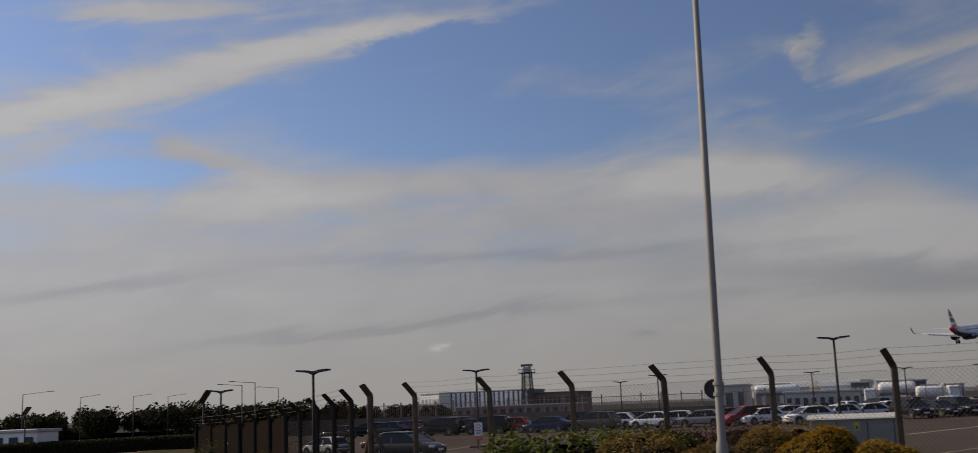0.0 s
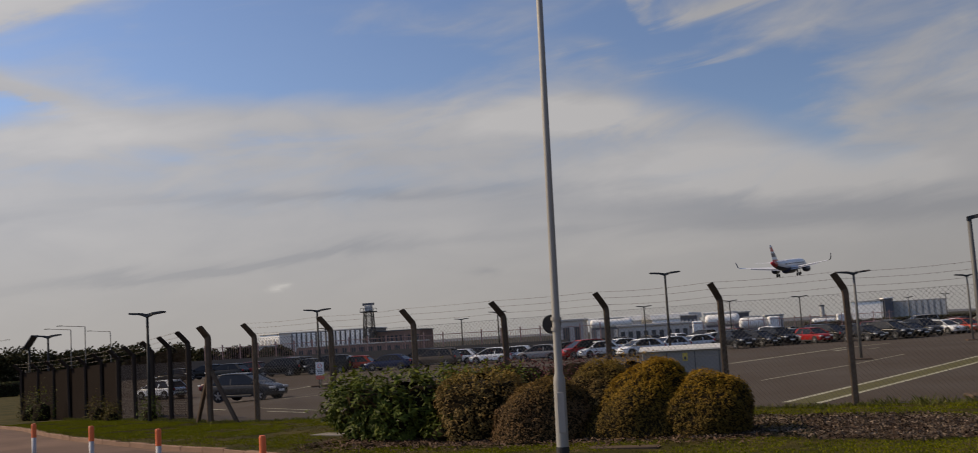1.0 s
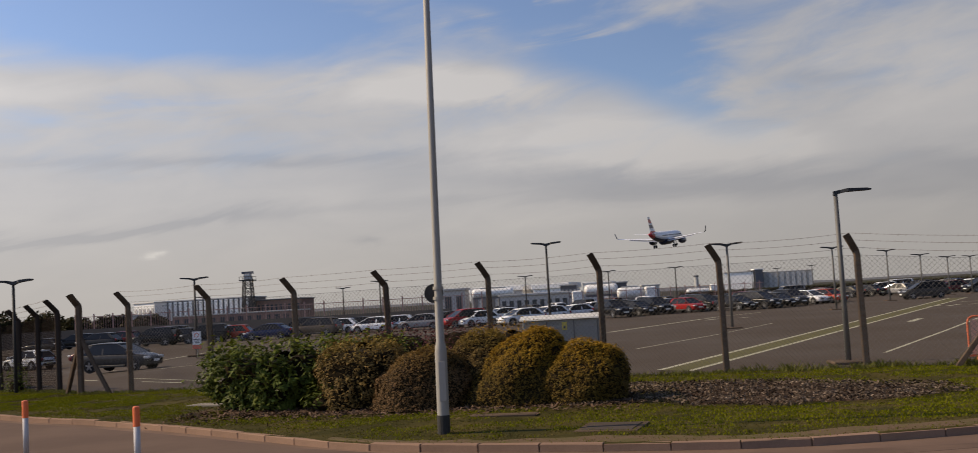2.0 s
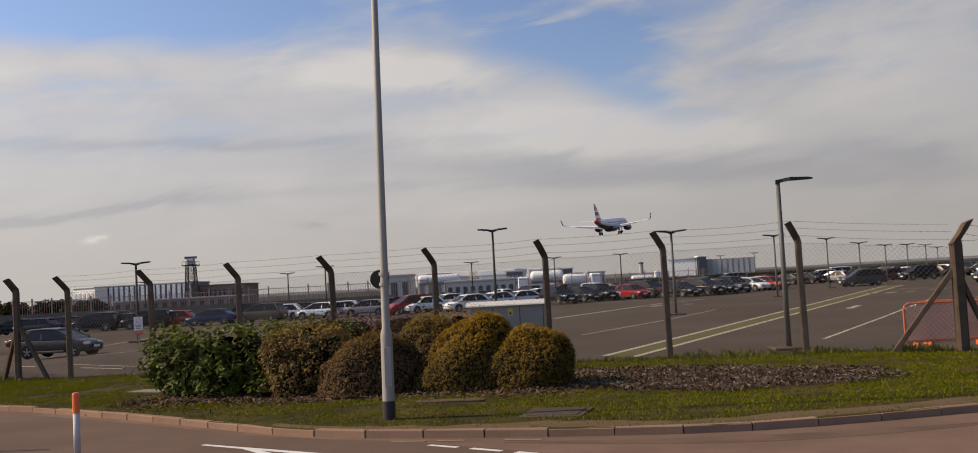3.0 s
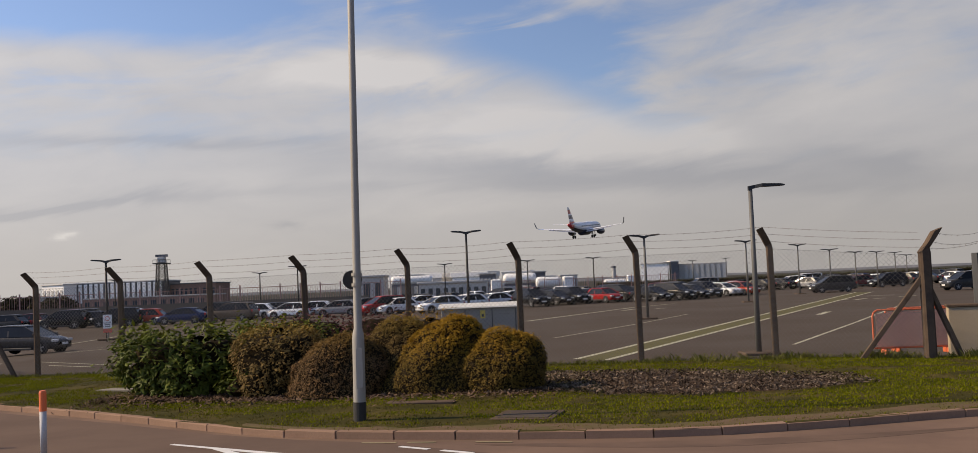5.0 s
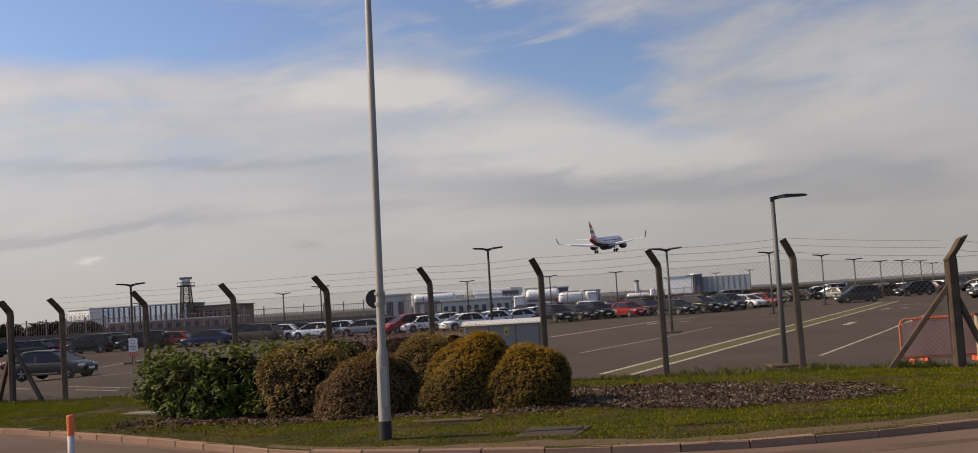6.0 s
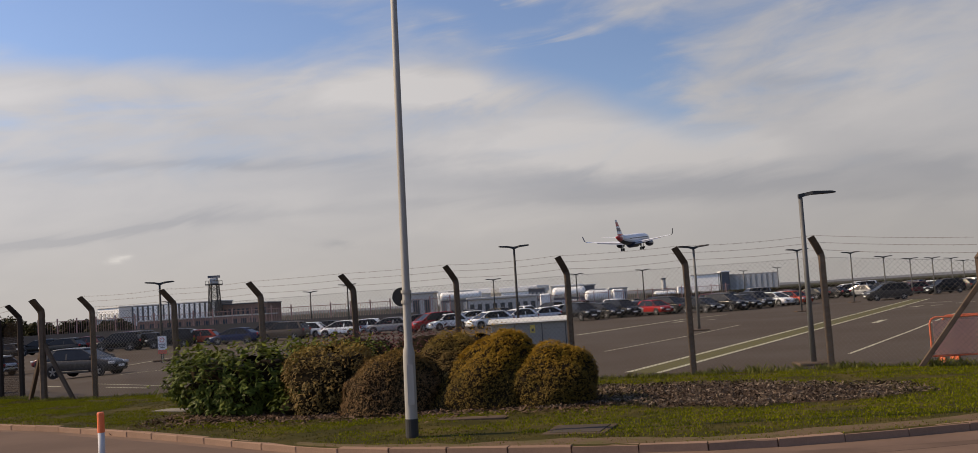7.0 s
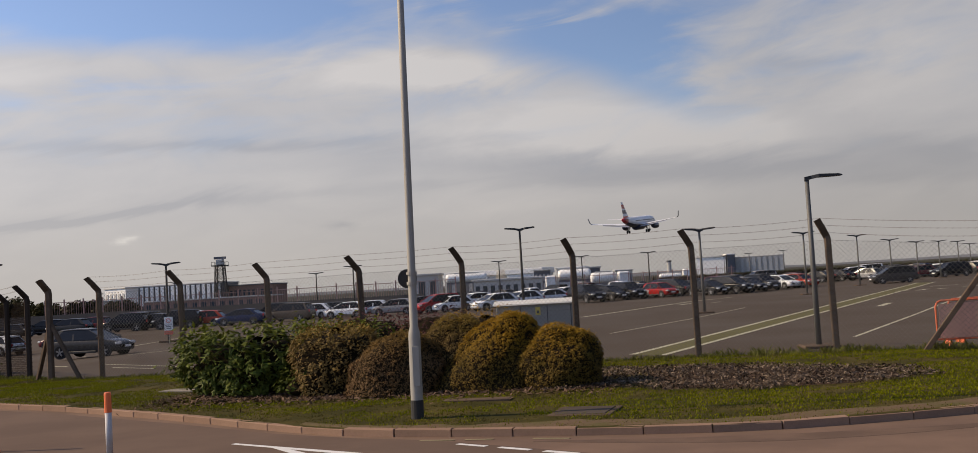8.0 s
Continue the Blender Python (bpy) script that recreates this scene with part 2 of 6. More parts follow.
M = {
    "asphalt": material("asphalt", (0.136, 0.09, 0.068), 0.9, spread=0.16, scale=0.35, fine=60, bump=0.004, bump_scale=140, tint=(0.172, 0.112, 0.082)),
    "stained_asphalt": material("tyre-darkened asphalt", (0.105, 0.07, 0.053), 0.88, spread=0.2, scale=0.8, fine=50, tint=(0.132, 0.087, 0.064)),
    "carpark": material("car park asphalt", (0.068, 0.052, 0.041), 0.92, spread=0.2, scale=0.12, fine=8, bump=0.003, bump_scale=60, tint=(0.074, 0.061, 0.051)),
    "worn_paint": material("white road paint", (0.56, 0.55, 0.53), 0.75, spread=0.14, scale=5, fine=60, bump=0.001, bump_scale=150),
    "faded_paint": material("faded line paint", (0.36, 0.345, 0.26), 0.85, spread=0.3, scale=1.5, fine=12),
    "green_paint": material("green walkway paint", (0.098, 0.09, 0.04), 0.88, spread=0.25, scale=0.5, fine=9),
    "yellow_paint": material("yellow road paint", (0.24, 0.2, 0.12), 0.85, spread=0.3, scale=4, fine=40),
    "kerb": material("concrete kerb", (0.235, 0.15, 0.105), 0.92, spread=0.22, scale=3, fine=50, bump=0.004, bump_scale=90, per_object=0.14),
    "soil": material("turf soil", (0.04, 0.036, 0.008), 0.95, spread=0.45, scale=0.7, fine=14, bump=0.02, bump_scale=18, tint=(0.062, 0.048, 0.014)),
    "grass": leafy("grass blades", (0.108, 0.124, 0.003), (0.15, 0.145, 0.006), 0.75, 0.28, thin=0.2),
    "dry_grass": leafy("dry grass blades", (0.12, 0.088, 0.03), (0.07, 0.068, 0.014), 0.7, 0.3),
    "weeds": leafy("weeds", (0.085, 0.095, 0.018), (0.135, 0.125, 0.035), 0.7, 0.35),
    "bark": material("bark mulch", (0.034, 0.022, 0.015), 0.95, spread=0.35, scale=2.5, fine=30, per_island=1.3, tint=(0.17, 0.127, 0.092)),
    "dust": material("dusty verge edge", (0.13, 0.086, 0.054), 0.95, spread=0.35, scale=2.0, fine=30, bump=0.012, bump_scale=40, tint=(0.085, 0.07, 0.03)),
    "grey_asphalt": material("greyer lane asphalt", (0.112, 0.076, 0.058), 0.9, spread=0.16, scale=0.4, fine=60, bump=0.004, bump_scale=140, tint=(0.125, 0.085, 0.064)),
    "earth": material("bare earth", (0.058, 0.036, 0.023), 0.95, spread=0.3, scale=2.0, fine=30, bump=0.015, bump_scale=30),
    "concrete": material("weathered concrete", (0.115, 0.08, 0.056), 0.93, spread=0.25, scale=2.5, fine=35, bump=0.006, bump_scale=55, per_object=0.35, tint=(0.07, 0.05, 0.038)),
    "pale_concrete": material("pale concrete", (0.21, 0.185, 0.155), 0.9, spread=0.15, scale=2.5, fine=30, bump=0.003, bump_scale=60),
    # darker copy of the concrete: side fence posts with their backlit shade painted in
    "backlit_concrete": material("backlit dark concrete", (0.04, 0.03, 0.024), 0.93, spread=0.25, scale=2.5, fine=35, per_object=0.3),
    "dark_mesh": material("dark brown mesh", (0.011, 0.006, 0.004), 0.9, spread=0.25, scale=2.5, fine=20),
    "wire": material("galvanised wire", (0.085, 0.078, 0.07), 0.75, 0.2, spread=0.2, scale=5, fine=30),
    "rusty_wire": material("rusty barbed wire", (0.13, 0.105, 0.09), 0.7, 0.3, spread=0.25, scale=5, fine=30),
    "galvanised": material("galvanised steel", (0.29, 0.27, 0.235), 0.65, 0.15, spread=0.14, scale=1.2, fine=25, stretch=(1, 1, 0.25)),
    "lamp_column": material("weathered dark lamp steel", (0.1, 0.096, 0.088), 0.6, 0.15, spread=0.2, scale=1.2, fine=25, stretch=(1, 1, 0.25)),
    "pole_dark": material("black painted steel", (0.022, 0.02, 0.018), 0.8, spread=0.2, scale=3, fine=20),
    "lamp_head": material("dark grey lamp housing", (0.016, 0.016, 0.017), 0.55, 0.0, spread=0.15, scale=3, fine=20),
    "orange": material("orange plastic", (0.75, 0.15, 0.045), 0.5, spread=0.12, scale=5, fine=40),
    "barrier_orange": material("orange barrier paint", (0.62, 0.13, 0.05), 0.6, spread=0.18, scale=3, fine=30),
    "white_plastic": material("white reflective sleeve", (0.47, 0.45, 0.44), 0.75, spread=0.2, scale=4, fine=40),
    "beige": material("beige plaster", (0.34, 0.27, 0.19), 0.9, spread=0.15, scale=2.5, fine=30, bump=0.003, bump_scale=60),
    "cabinet": material("grey cabinet paint", (0.23, 0.222, 0.205), 0.6, spread=0.1, scale=1.2, fine=15),
    "cabinet_top": material("pale cabinet lid", (0.55, 0.54, 0.5), 0.6, spread=0.12, scale=2, fine=15),
    "sign_yellow": material("yellow sign", (0.6, 0.45, 0.08), 0.5, spread=0.1, scale=6, fine=40),
    "sign_white": material("white sign", (0.75, 0.74, 0.72), 0.5, spread=0.05, scale=6, fine=40),
    "sign_red": material("red sign", (0.62, 0.11, 0.07), 0.5, spread=0.08, scale=6, fine=40),
    "sign_dark": material("dark sign print", (0.04, 0.04, 0.045), 0.5, spread=0.08, scale=6, fine=40),
    "tyre": material("tyre rubber", (0.022, 0.022, 0.023), 0.85, spread=0.2, scale=6, fine=30),
    "rim": material("alloy wheel", (0.2, 0.2, 0.205), 0.45, 0.3, spread=0.1, scale=6, fine=30),
    "car_glass": glass("tinted car glass", (0.01, 0.01, 0.01), 0.12),
    "trim": material("black plastic trim", (0.022, 0.022, 0.024), 0.6, spread=0.15, scale=6, fine=30),
    "headlamp": material("clear headlamp", (0.6, 0.6, 0.6), 0.15, 0.3, spread=0.1, scale=6, fine=30),
    "taillamp": material("red tail lamp", (0.35, 0.02, 0.02), 0.25, spread=0.1, scale=6, fine=30),
    "plate": material("number plate", (0.66, 0.62, 0.42), 0.5, spread=0.05, scale=6, fine=30),
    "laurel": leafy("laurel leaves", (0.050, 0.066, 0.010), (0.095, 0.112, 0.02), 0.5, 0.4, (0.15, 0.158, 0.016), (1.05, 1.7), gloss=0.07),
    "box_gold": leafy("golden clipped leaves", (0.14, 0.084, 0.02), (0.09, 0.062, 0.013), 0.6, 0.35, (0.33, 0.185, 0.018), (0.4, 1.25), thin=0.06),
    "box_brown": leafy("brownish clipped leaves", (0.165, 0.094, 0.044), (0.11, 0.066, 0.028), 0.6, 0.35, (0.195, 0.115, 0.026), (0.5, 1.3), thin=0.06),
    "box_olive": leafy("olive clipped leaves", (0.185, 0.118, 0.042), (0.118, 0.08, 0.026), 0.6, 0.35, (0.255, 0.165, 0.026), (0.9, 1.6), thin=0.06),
    "purple": leafy("purple shrub leaves", (0.09, 0.034, 0.036), (0.13, 0.055, 0.045), 0.55, 0.4),
    # near-black, so that the shade between the leaves is in the colour
    "core": material("shaded shrub inside", (0.02, 0.014, 0.007), 0.95, spread=0.4, scale=6, fine=30, bump=0.03, bump_scale=25),
    "tree_leaf": leafy("distant tree leaves", (0.03, 0.029, 0.012), (0.046, 0.042, 0.018), 0.6, 0.4),
    "trunk": material("tree bark", (0.07, 0.055, 0.042), 0.95, spread=0.3, scale=3, fine=30, bump=0.02, bump_scale=20),
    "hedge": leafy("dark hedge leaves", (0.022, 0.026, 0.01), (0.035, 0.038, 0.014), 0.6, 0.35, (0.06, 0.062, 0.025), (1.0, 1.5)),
    "plane_white": material("aircraft white paint", (0.72, 0.72, 0.74), 0.35, spread=0.05, scale=0.4, fine=3, coat=0.3),
    "plane_blue": material("aircraft dark blue paint", (0.018, 0.024, 0.06), 0.35, spread=0.08, scale=0.4, fine=3, coat=0.3),
    "plane_red": material("aircraft red paint", (0.55, 0.035, 0.04), 0.35, spread=0.06, scale=0.4, fine=3, coat=0.3),
    "plane_metal": material("aircraft bare metal", (0.45, 0.45, 0.46), 0.35, 0.7, spread=0.08, scale=0.6, fine=4),
    "far_white": material("white cladding", (0.8, 0.78, 0.74), 0.6, spread=0.07, scale=0.2, fine=2),
    "far_grey": material("grey cladding", (0.46, 0.44, 0.41), 0.6, spread=0.1, scale=0.15, fine=2),
    "far_dark": material("dark cladding", (0.075, 0.08, 0.095), 0.6, spread=0.12, scale=0.15, fine=2),
    "far_brick": material("red brick", (0.26, 0.155, 0.125), 0.85, spread=0.15, scale=0.2, fine=4),
    "far_glass": glass("window glass", (0.04, 0.05, 0.06), 0.1),
    "rust_fence": material("rust-coloured palisade", (0.36, 0.2, 0.165), 0.8, spread=0.2, scale=0.4, fine=5, per_island=0.2),
    "wood": material("timber fence", (0.13, 0.105, 0.085), 0.9, spread=0.2, scale=1, fine=8),
    "dusty_panel": material("dusty faded panel", (0.78, 0.4, 0.27), 0.85, spread=0.2, scale=3, fine=30),
    "litter": material("dead leaves and twigs", (0.14, 0.092, 0.06), 0.9, spread=0.3, scale=3, fine=20, per_island=0.8, tint=(0.07, 0.042, 0.03)),
    "far_land": material("distant fields and woods with haze painted in", (0.13, 0.138, 0.15), 0.95, spread=0.2, scale=0.01, fine=0.08, tint=(0.16, 0.165, 0.175)),
    "field": material("airfield grass", (0.04, 0.038, 0.03), 0.95, spread=0.2, scale=0.02, fine=0.4),
}
for key, colour in {"black": (0.007, 0.007, 0.008), "grey": (0.038, 0.036, 0.034), "silver": (0.26, 0.255, 0.25), "white": (0.74, 0.74, 0.74), "red": (0.27, 0.014, 0.014),
                    "blue": (0.012, 0.022, 0.065), "maroon": (0.085, 0.018, 0.022), "orange_red": (0.3, 0.035, 0.018), "gunmetal": (0.05, 0.047, 0.044), "bronze": (0.085, 0.066, 0.05)}.items():
    M["paint_" + key] = material("car paint " + key, colour, 0.25, 0.0, spread=0.05, scale=0.8, fine=6, coat=0.03, spec=0.14)


# ---------------------------------------------------------------- mesh helpers
def finish(name, bm, mt, parent=None, label="", smooth=False):
    me = bpy.data.meshes.new(name)
    bm.to_mesh(me)
    bm.free()
    if mt is not None:
        me.materials.append(M[mt])
    if smooth:
        for p in me.polygons:
            p.use_smooth = True
    ob = new(name, me)
    if parent is not None:
        ob.parent = parent
    if label:
        tagged(ob, label)
    return ob


def part(name, bm, mt, parent, label="", smooth=False):
    return finish(name, bm, mt, parent, label, smooth)


def from_data(name, verts, faces, mt, parent=None, smooth=False):
    me = bpy.data.meshes.new(name)
    me.from_pydata(verts, [], faces)
    me.materials.append(M[mt])
    if smooth:
        for p in me.polygons:
            p.use_smooth = True
    ob = new(name, me)
    if parent is not None:
        ob.parent = parent
    return ob


def thing(name, m, label, category, group="", kind=""):
    ob = new(name)
    ob.empty_display_size = 0.2
    ob.matrix_world = m
    return tagged(ob, label, category, group, kind)


def box(bm, c, s, rot=None, bevel=0.0):
    """A box with centre c and full sizes s."""
    m = Matrix.Translation(c) @ (rot if rot is not None else Matrix()) @ Matrix.Diagonal((*s, 1))
    r = bmesh.ops.create_cube(bm, size=1.0, matrix=m)
    if bevel:
        edges = list({e for v in r["verts"] for e in v.link_edges})
        bmesh.ops.bevel(bm, geom=edges, offset=bevel, segments=1, affect="EDGES")
    return bm


def rod(bm, a, b, r0, r1=None, n=8):
    """A tapered round bar from a to b."""
    a, b = Vector(a), Vector(b)
    d = b - a
    q = d.to_track_quat("Z", "Y").to_matrix().to_4x4()
    bmesh.ops.create_cone(bm, cap_ends=True, segments=n, radius1=r0, radius2=r0 if r1 is None else r1, depth=d.length,
                          matrix=Matrix.Translation((a + b) / 2) @ q)
    return bm


def loft(bm, rings, cap=True):
    """Skin a list of rings with equal numbers of points."""
    vs = [[bm.verts.new(p) for p in ring] for ring in rings]
    n = len(vs[0])
    for a, b in zip(vs, vs[1:]):
        for i in range(n):
            bm.faces.new((a[i], a[(i + 1) % n], b[(i + 1) % n], b[i]))
    if cap:
        bm.faces.new(vs[0][::-1])
        bm.faces.new(vs[-1])
    bmesh.ops.recalc_face_normals(bm, faces=bm.faces)
    return bm


def B():
    return bmesh.new()


def smooth01(v):
    v = min(1.0, max(0.0, v))
    return v * v * (3 - 2 * v)


def spline(points, step):
    """Even points along a smooth line through the given ones."""
    pts = [Vector((*p, 0)) for p in points]
    out = []
    for i in range(len(pts) - 1):
        p0, p1, p2, p3 = pts[max(0, i - 1)], pts[i], pts[i + 1], pts[min(len(pts) - 1, i + 2)]
        n = max(2, int((p2 - p1).length / step))
        for k in range(n):
            t = k / n
            out.append(0.5 * ((2 * p1) + (p2 - p0) * t + (2 * p0 - 5 * p1 + 4 * p2 - p3) * t * t + (3 * p1 - p0 - 3 * p2 + p3) * t ** 3))
    out.append(pts[-1])
    return out


def resample(pts, n):
    d = [0.0]
    for a, b in zip(pts, pts[1:]):
        d.append(d[-1] + (b - a).length)
    out, j = [], 0
    for k in range(n):
        s = d[-1] * k / (n - 1)
        while j < len(d) - 2 and d[j + 1] < s:
            j += 1
        f = (s - d[j]) / max(1e-9, d[j + 1] - d[j])
        out.append(pts[j].lerp(pts[j + 1], min(1, f)))
    return out


# ---------------------------------------------------------------- the lie of the land
def road_z(x, y):
    return -0.9 * smooth01((y - 26) / 30)


def park_z(x, y=100.0):
    dip = smooth01((-x - 20) / 14) * max(smooth01((95 - y) / 12), smooth01((-x - 50) / 10))
    return -0.19 + 0.0035 * max(-60.0, min(0.0, x)) - 0.78 * dip


KERB = spline([(-70, 92), (-49, 63), (-37, 49.5), (-27, 38.5), (-18.9, 29.0), (-13.2, 24.0), (-10.2, 21.9), (-6.7, 19.0), (-4.4, 16.9), (-2.9, 15.85), (-1.0, 15.2),
               (0.8, 14.75), (2.5, 14.5), (4.3, 14.75), (6.8, 15.35), (9.5, 15.7), (14, 16.0), (22, 16.2)], 0.3)
CORNER = (-15.0, 31.2)
LEFT_RUN = [(CORNER[0] - 1.82 * k - 0.02 * k * k, CORNER[1] + 2.38 * k - 0.024 * k * k) for k in range(0, 12)]
POST_SHIFT = (0.10, 0.04, -0.05, -0.10, -0.15, -0.145, -0.14, 0.04, 0.0)     # the spacing is uneven
FRONT_RUN = [(-13.71 + 2.876 * k + d, 31.57 - 0.88 * k) for k, d in enumerate(POST_SHIFT)]
FENCE = [Vector((-66, 100, 0)), Vector((-52, 76, 0)), Vector((-43, 62.5, 0))] + [Vector((*p, 0)) for p in LEFT_RUN[::-1] + FRONT_RUN] + [Vector((11.4, 23.9, 0)), Vector((22, 23.5, 0))]


def build_ground():
    # one sheet to the horizon
    bm = B()
    xs = [-3000, -400] + list(range(-120, 31, 5)) + [60, 400, 3000]
    ys = [-300, 0] + list(range(20, 131, 5)) + [200, 420, 3000]
    grid = [[bm.verts.new((x, y, park_z(x, y) - (0.3 if y < 26 else 0.0))) for x in xs] for y in ys]
    for a, b in zip(grid, grid[1:]):
        for i in range(len(xs) - 1):
            bm.faces.new((a[i], a[i + 1], b[i + 1], b[i]))
    bmesh.ops.recalc_face_normals(bm, faces=bm.faces)
    tagged(finish("ground", bm, "carpark"), "dark grey asphalt of a wide car park", "ground", kind="structure")
    # the road on the near side of the kerb
    bm = B()
    n = len(KERB)
    rows = []
    for i, k in enumerate(KERB):
        f = i / (n - 1)
        end = Vector((-92 + 114 * f, 100 - 118 * smooth01(f * 2.2), 0)) if f < 0.5 else Vector((-92 + 114 * f, -18, 0))
        row = []
        for j in range(9):
            p = k.lerp(end, (j / 8) ** 1.5)
            row.append(bm.verts.new((p.x, p.y, road_z(p.x, p.y) - (0.0 if j else 0.001))))
        rows.append(row)
    for a, b in zip(rows, rows[1:]):
        for j in range(8):
            bm.faces.new((a[j], a[j + 1], b[j + 1], b[j]))
    bmesh.ops.recalc_face_normals(bm, faces=bm.faces)
    tagged(finish("road", bm, "asphalt", smooth=True), "brownish grey worn asphalt road bend", "road", kind="structure")


N_ALONG, N_ACROSS = 260, 22
K_EVEN, F_EVEN = None, None


def verge_point(u, v):
    """u along the kerb (0..1), v from the kerb (0) to the fence (1) and a little past it."""
    i = u * (N_ALONG - 1)
    a = int(min(N_ALONG - 2, i))
    k = K_EVEN[a].lerp(K_EVEN[a + 1], i - a)
    f = F_EVEN[a].lerp(F_EVEN[a + 1], i - a)
    p = k.lerp(f, v)
    z = road_z(p.x, p.y) + 0.105
    z += 0.05 * noise.noise(Vector((p.x * 0.35, p.y * 0.35, 0.3))) * smooth01(v * 4)
    if v > 0.86:
        z += (park_z(p.x, p.y) - 0.03 - z) * smooth01((v - 0.97) / 0.14)
    return Vector((p.x, p.y, z))


def pair_lines():
    """Match kerb and fence so that the cross lines stay short."""
    global K_EVEN, F_EVEN
    ks = resample(KERB, N_ALONG)
    fl = resample(FENCE, 500)
    fs, j = [], 0
    for i, k in enumerate(ks):
        lo = j
        j = min(range(lo, min(len(fl), lo + 60)), key=lambda q: (fl[q] - k).length + 0.0)
        fs.append(fl[j])
    for _ in range(25):
        fs = [fs[0]] + [(a + b + c) / 3 for a, b, c in zip(fs, fs[1:], fs[2:])] + [fs[-1]]
    K_EVEN, F_EVEN = ks, fs


def build_verge():
    pair_lines()
    verts, faces = [], []
    for i in range(N_ALONG):
        for j in range(N_ACROSS + 1):
            verts.append(tuple(verge_point(i / (N_ALONG - 1), 1.12 * j / N_ACROSS)))
    w = N_ACROSS + 1
    for i in range(N_ALONG - 1):
        for j in range(N_ACROSS):
            faces.append((i * w + j, (i + 1) * w + j, (i + 1) * w + j + 1, i * w + j + 1))
    tagged(from_data("grass_verge", verts, faces, "soil", smooth=True), "patchy green and dry grass verge behind the kerb", "verge", kind="structure")


def build_kerb():
    root = thing("kerb", Matrix(), "weathered brown concrete kerb stones round the bend", "kerb", kind="structure")
    stones = resample(KERB, int(sum((b - a).length for a, b in zip(KERB, KERB[1:])) / 0.915) + 1)
    meshes = []
    rng = random.Random(4)
    for v in range(5):
        bm = B()
        box(bm, (0, 0, 0), (0.911, 0.15, 0.26), bevel=0.012)
        for vt in bm.verts:
            vt.co += Vector((rng.uniform(-1, 1), rng.uniform(-1, 1), rng.uniform(-1, 1))) * 0.006
        me = bpy.data.meshes.new("kerb_stone")
        bm.to_mesh(me)
        bm.free()
        me.materials.append(M["kerb"])
        meshes.append(me)
    for a, b in zip(stones, stones[1:]):
        mid, d = (a + b) / 2, b - a
        ob = new("kerb_stone", meshes[rng.randrange(5)])
        ob.parent = root
        side = Vector((-d.y, d.x, 0)).normalized() * 0.05
        ob.matrix_world = Matrix.Translation((mid.x + side.x, mid.y + side.y, road_z(mid.x, mid.y) - 0.02 + rng.uniform(-0.006, 0.006))) @ Matrix.Rotation(math.atan2(d.y, d.x), 4, "Z") @ Matrix.Diagonal((d.length / 0.915, 1, 1, 1))


def build_airfield():
    bm = B()
    rows = [[bm.verts.new((x, y, 0.03)) for x in (-2800, -300, 0, 300, 2800)] for y in (182, 420, 1600)]
    for a, b in zip(rows, rows[1:]):
        for i in range(4):
            bm.faces.new((a[i], a[i + 1], b[i + 1], b[i]))
    bmesh.ops.recalc_face_normals(bm, faces=bm.faces)
    tagged(finish("airfield", bm, "field"), "dull brownish green airfield grass beyond the car park", "field", kind="structure")


build_ground()
build_airfield()
build_verge()
build_kerb()


# ---------------------------------------------------------------- fence
def fence_z(x, y):
    return road_z(x, y) + 0.055 + 0.004 * max(-15.0, min(10.0, x))


def post_mesh(height, arm, thick, seed):
    """A cranked concrete post: straight shaft, bent top, chamfered edges. The arm leans along -x and -y."""
    rng = random.Random(seed)
    rings = []
    prof = [(0.0, -0.3, 0), (0.0, height * 0.3, 0), (0.0, height * 0.65, 0), (0.0, height - 0.06, 0), (-0.02, height + 0.02, 0),
            (arm[0] * 0.5, height + arm[2] * 0.5, arm[1] * 0.5), (arm[0], height + arm[2], arm[1])]
    h = thick / 2
    c = h * 0.35
    for i, (px, pz, py) in enumerate(prof):
        k = 1.0 - 0.04 * i / 6
        ring = [(-h, -h + c), (-h + c, -h), (h - c, -h), (h, -h + c), (h, h - c), (h - c, h), (-h + c, h), (-h, h - c)]
        tilt = 0.0 if i < 4 else 0.5
        rings.append([Vector((px + k * a + rng.uniform(-1, 1) * 0.004, py + k * b, pz + tilt * a * 0.8 + rng.uniform(-1, 1) * 0.004)) for a, b in ring])
    return loft(B(), rings)


ARM = (-0.25, -0.30, 0.40)


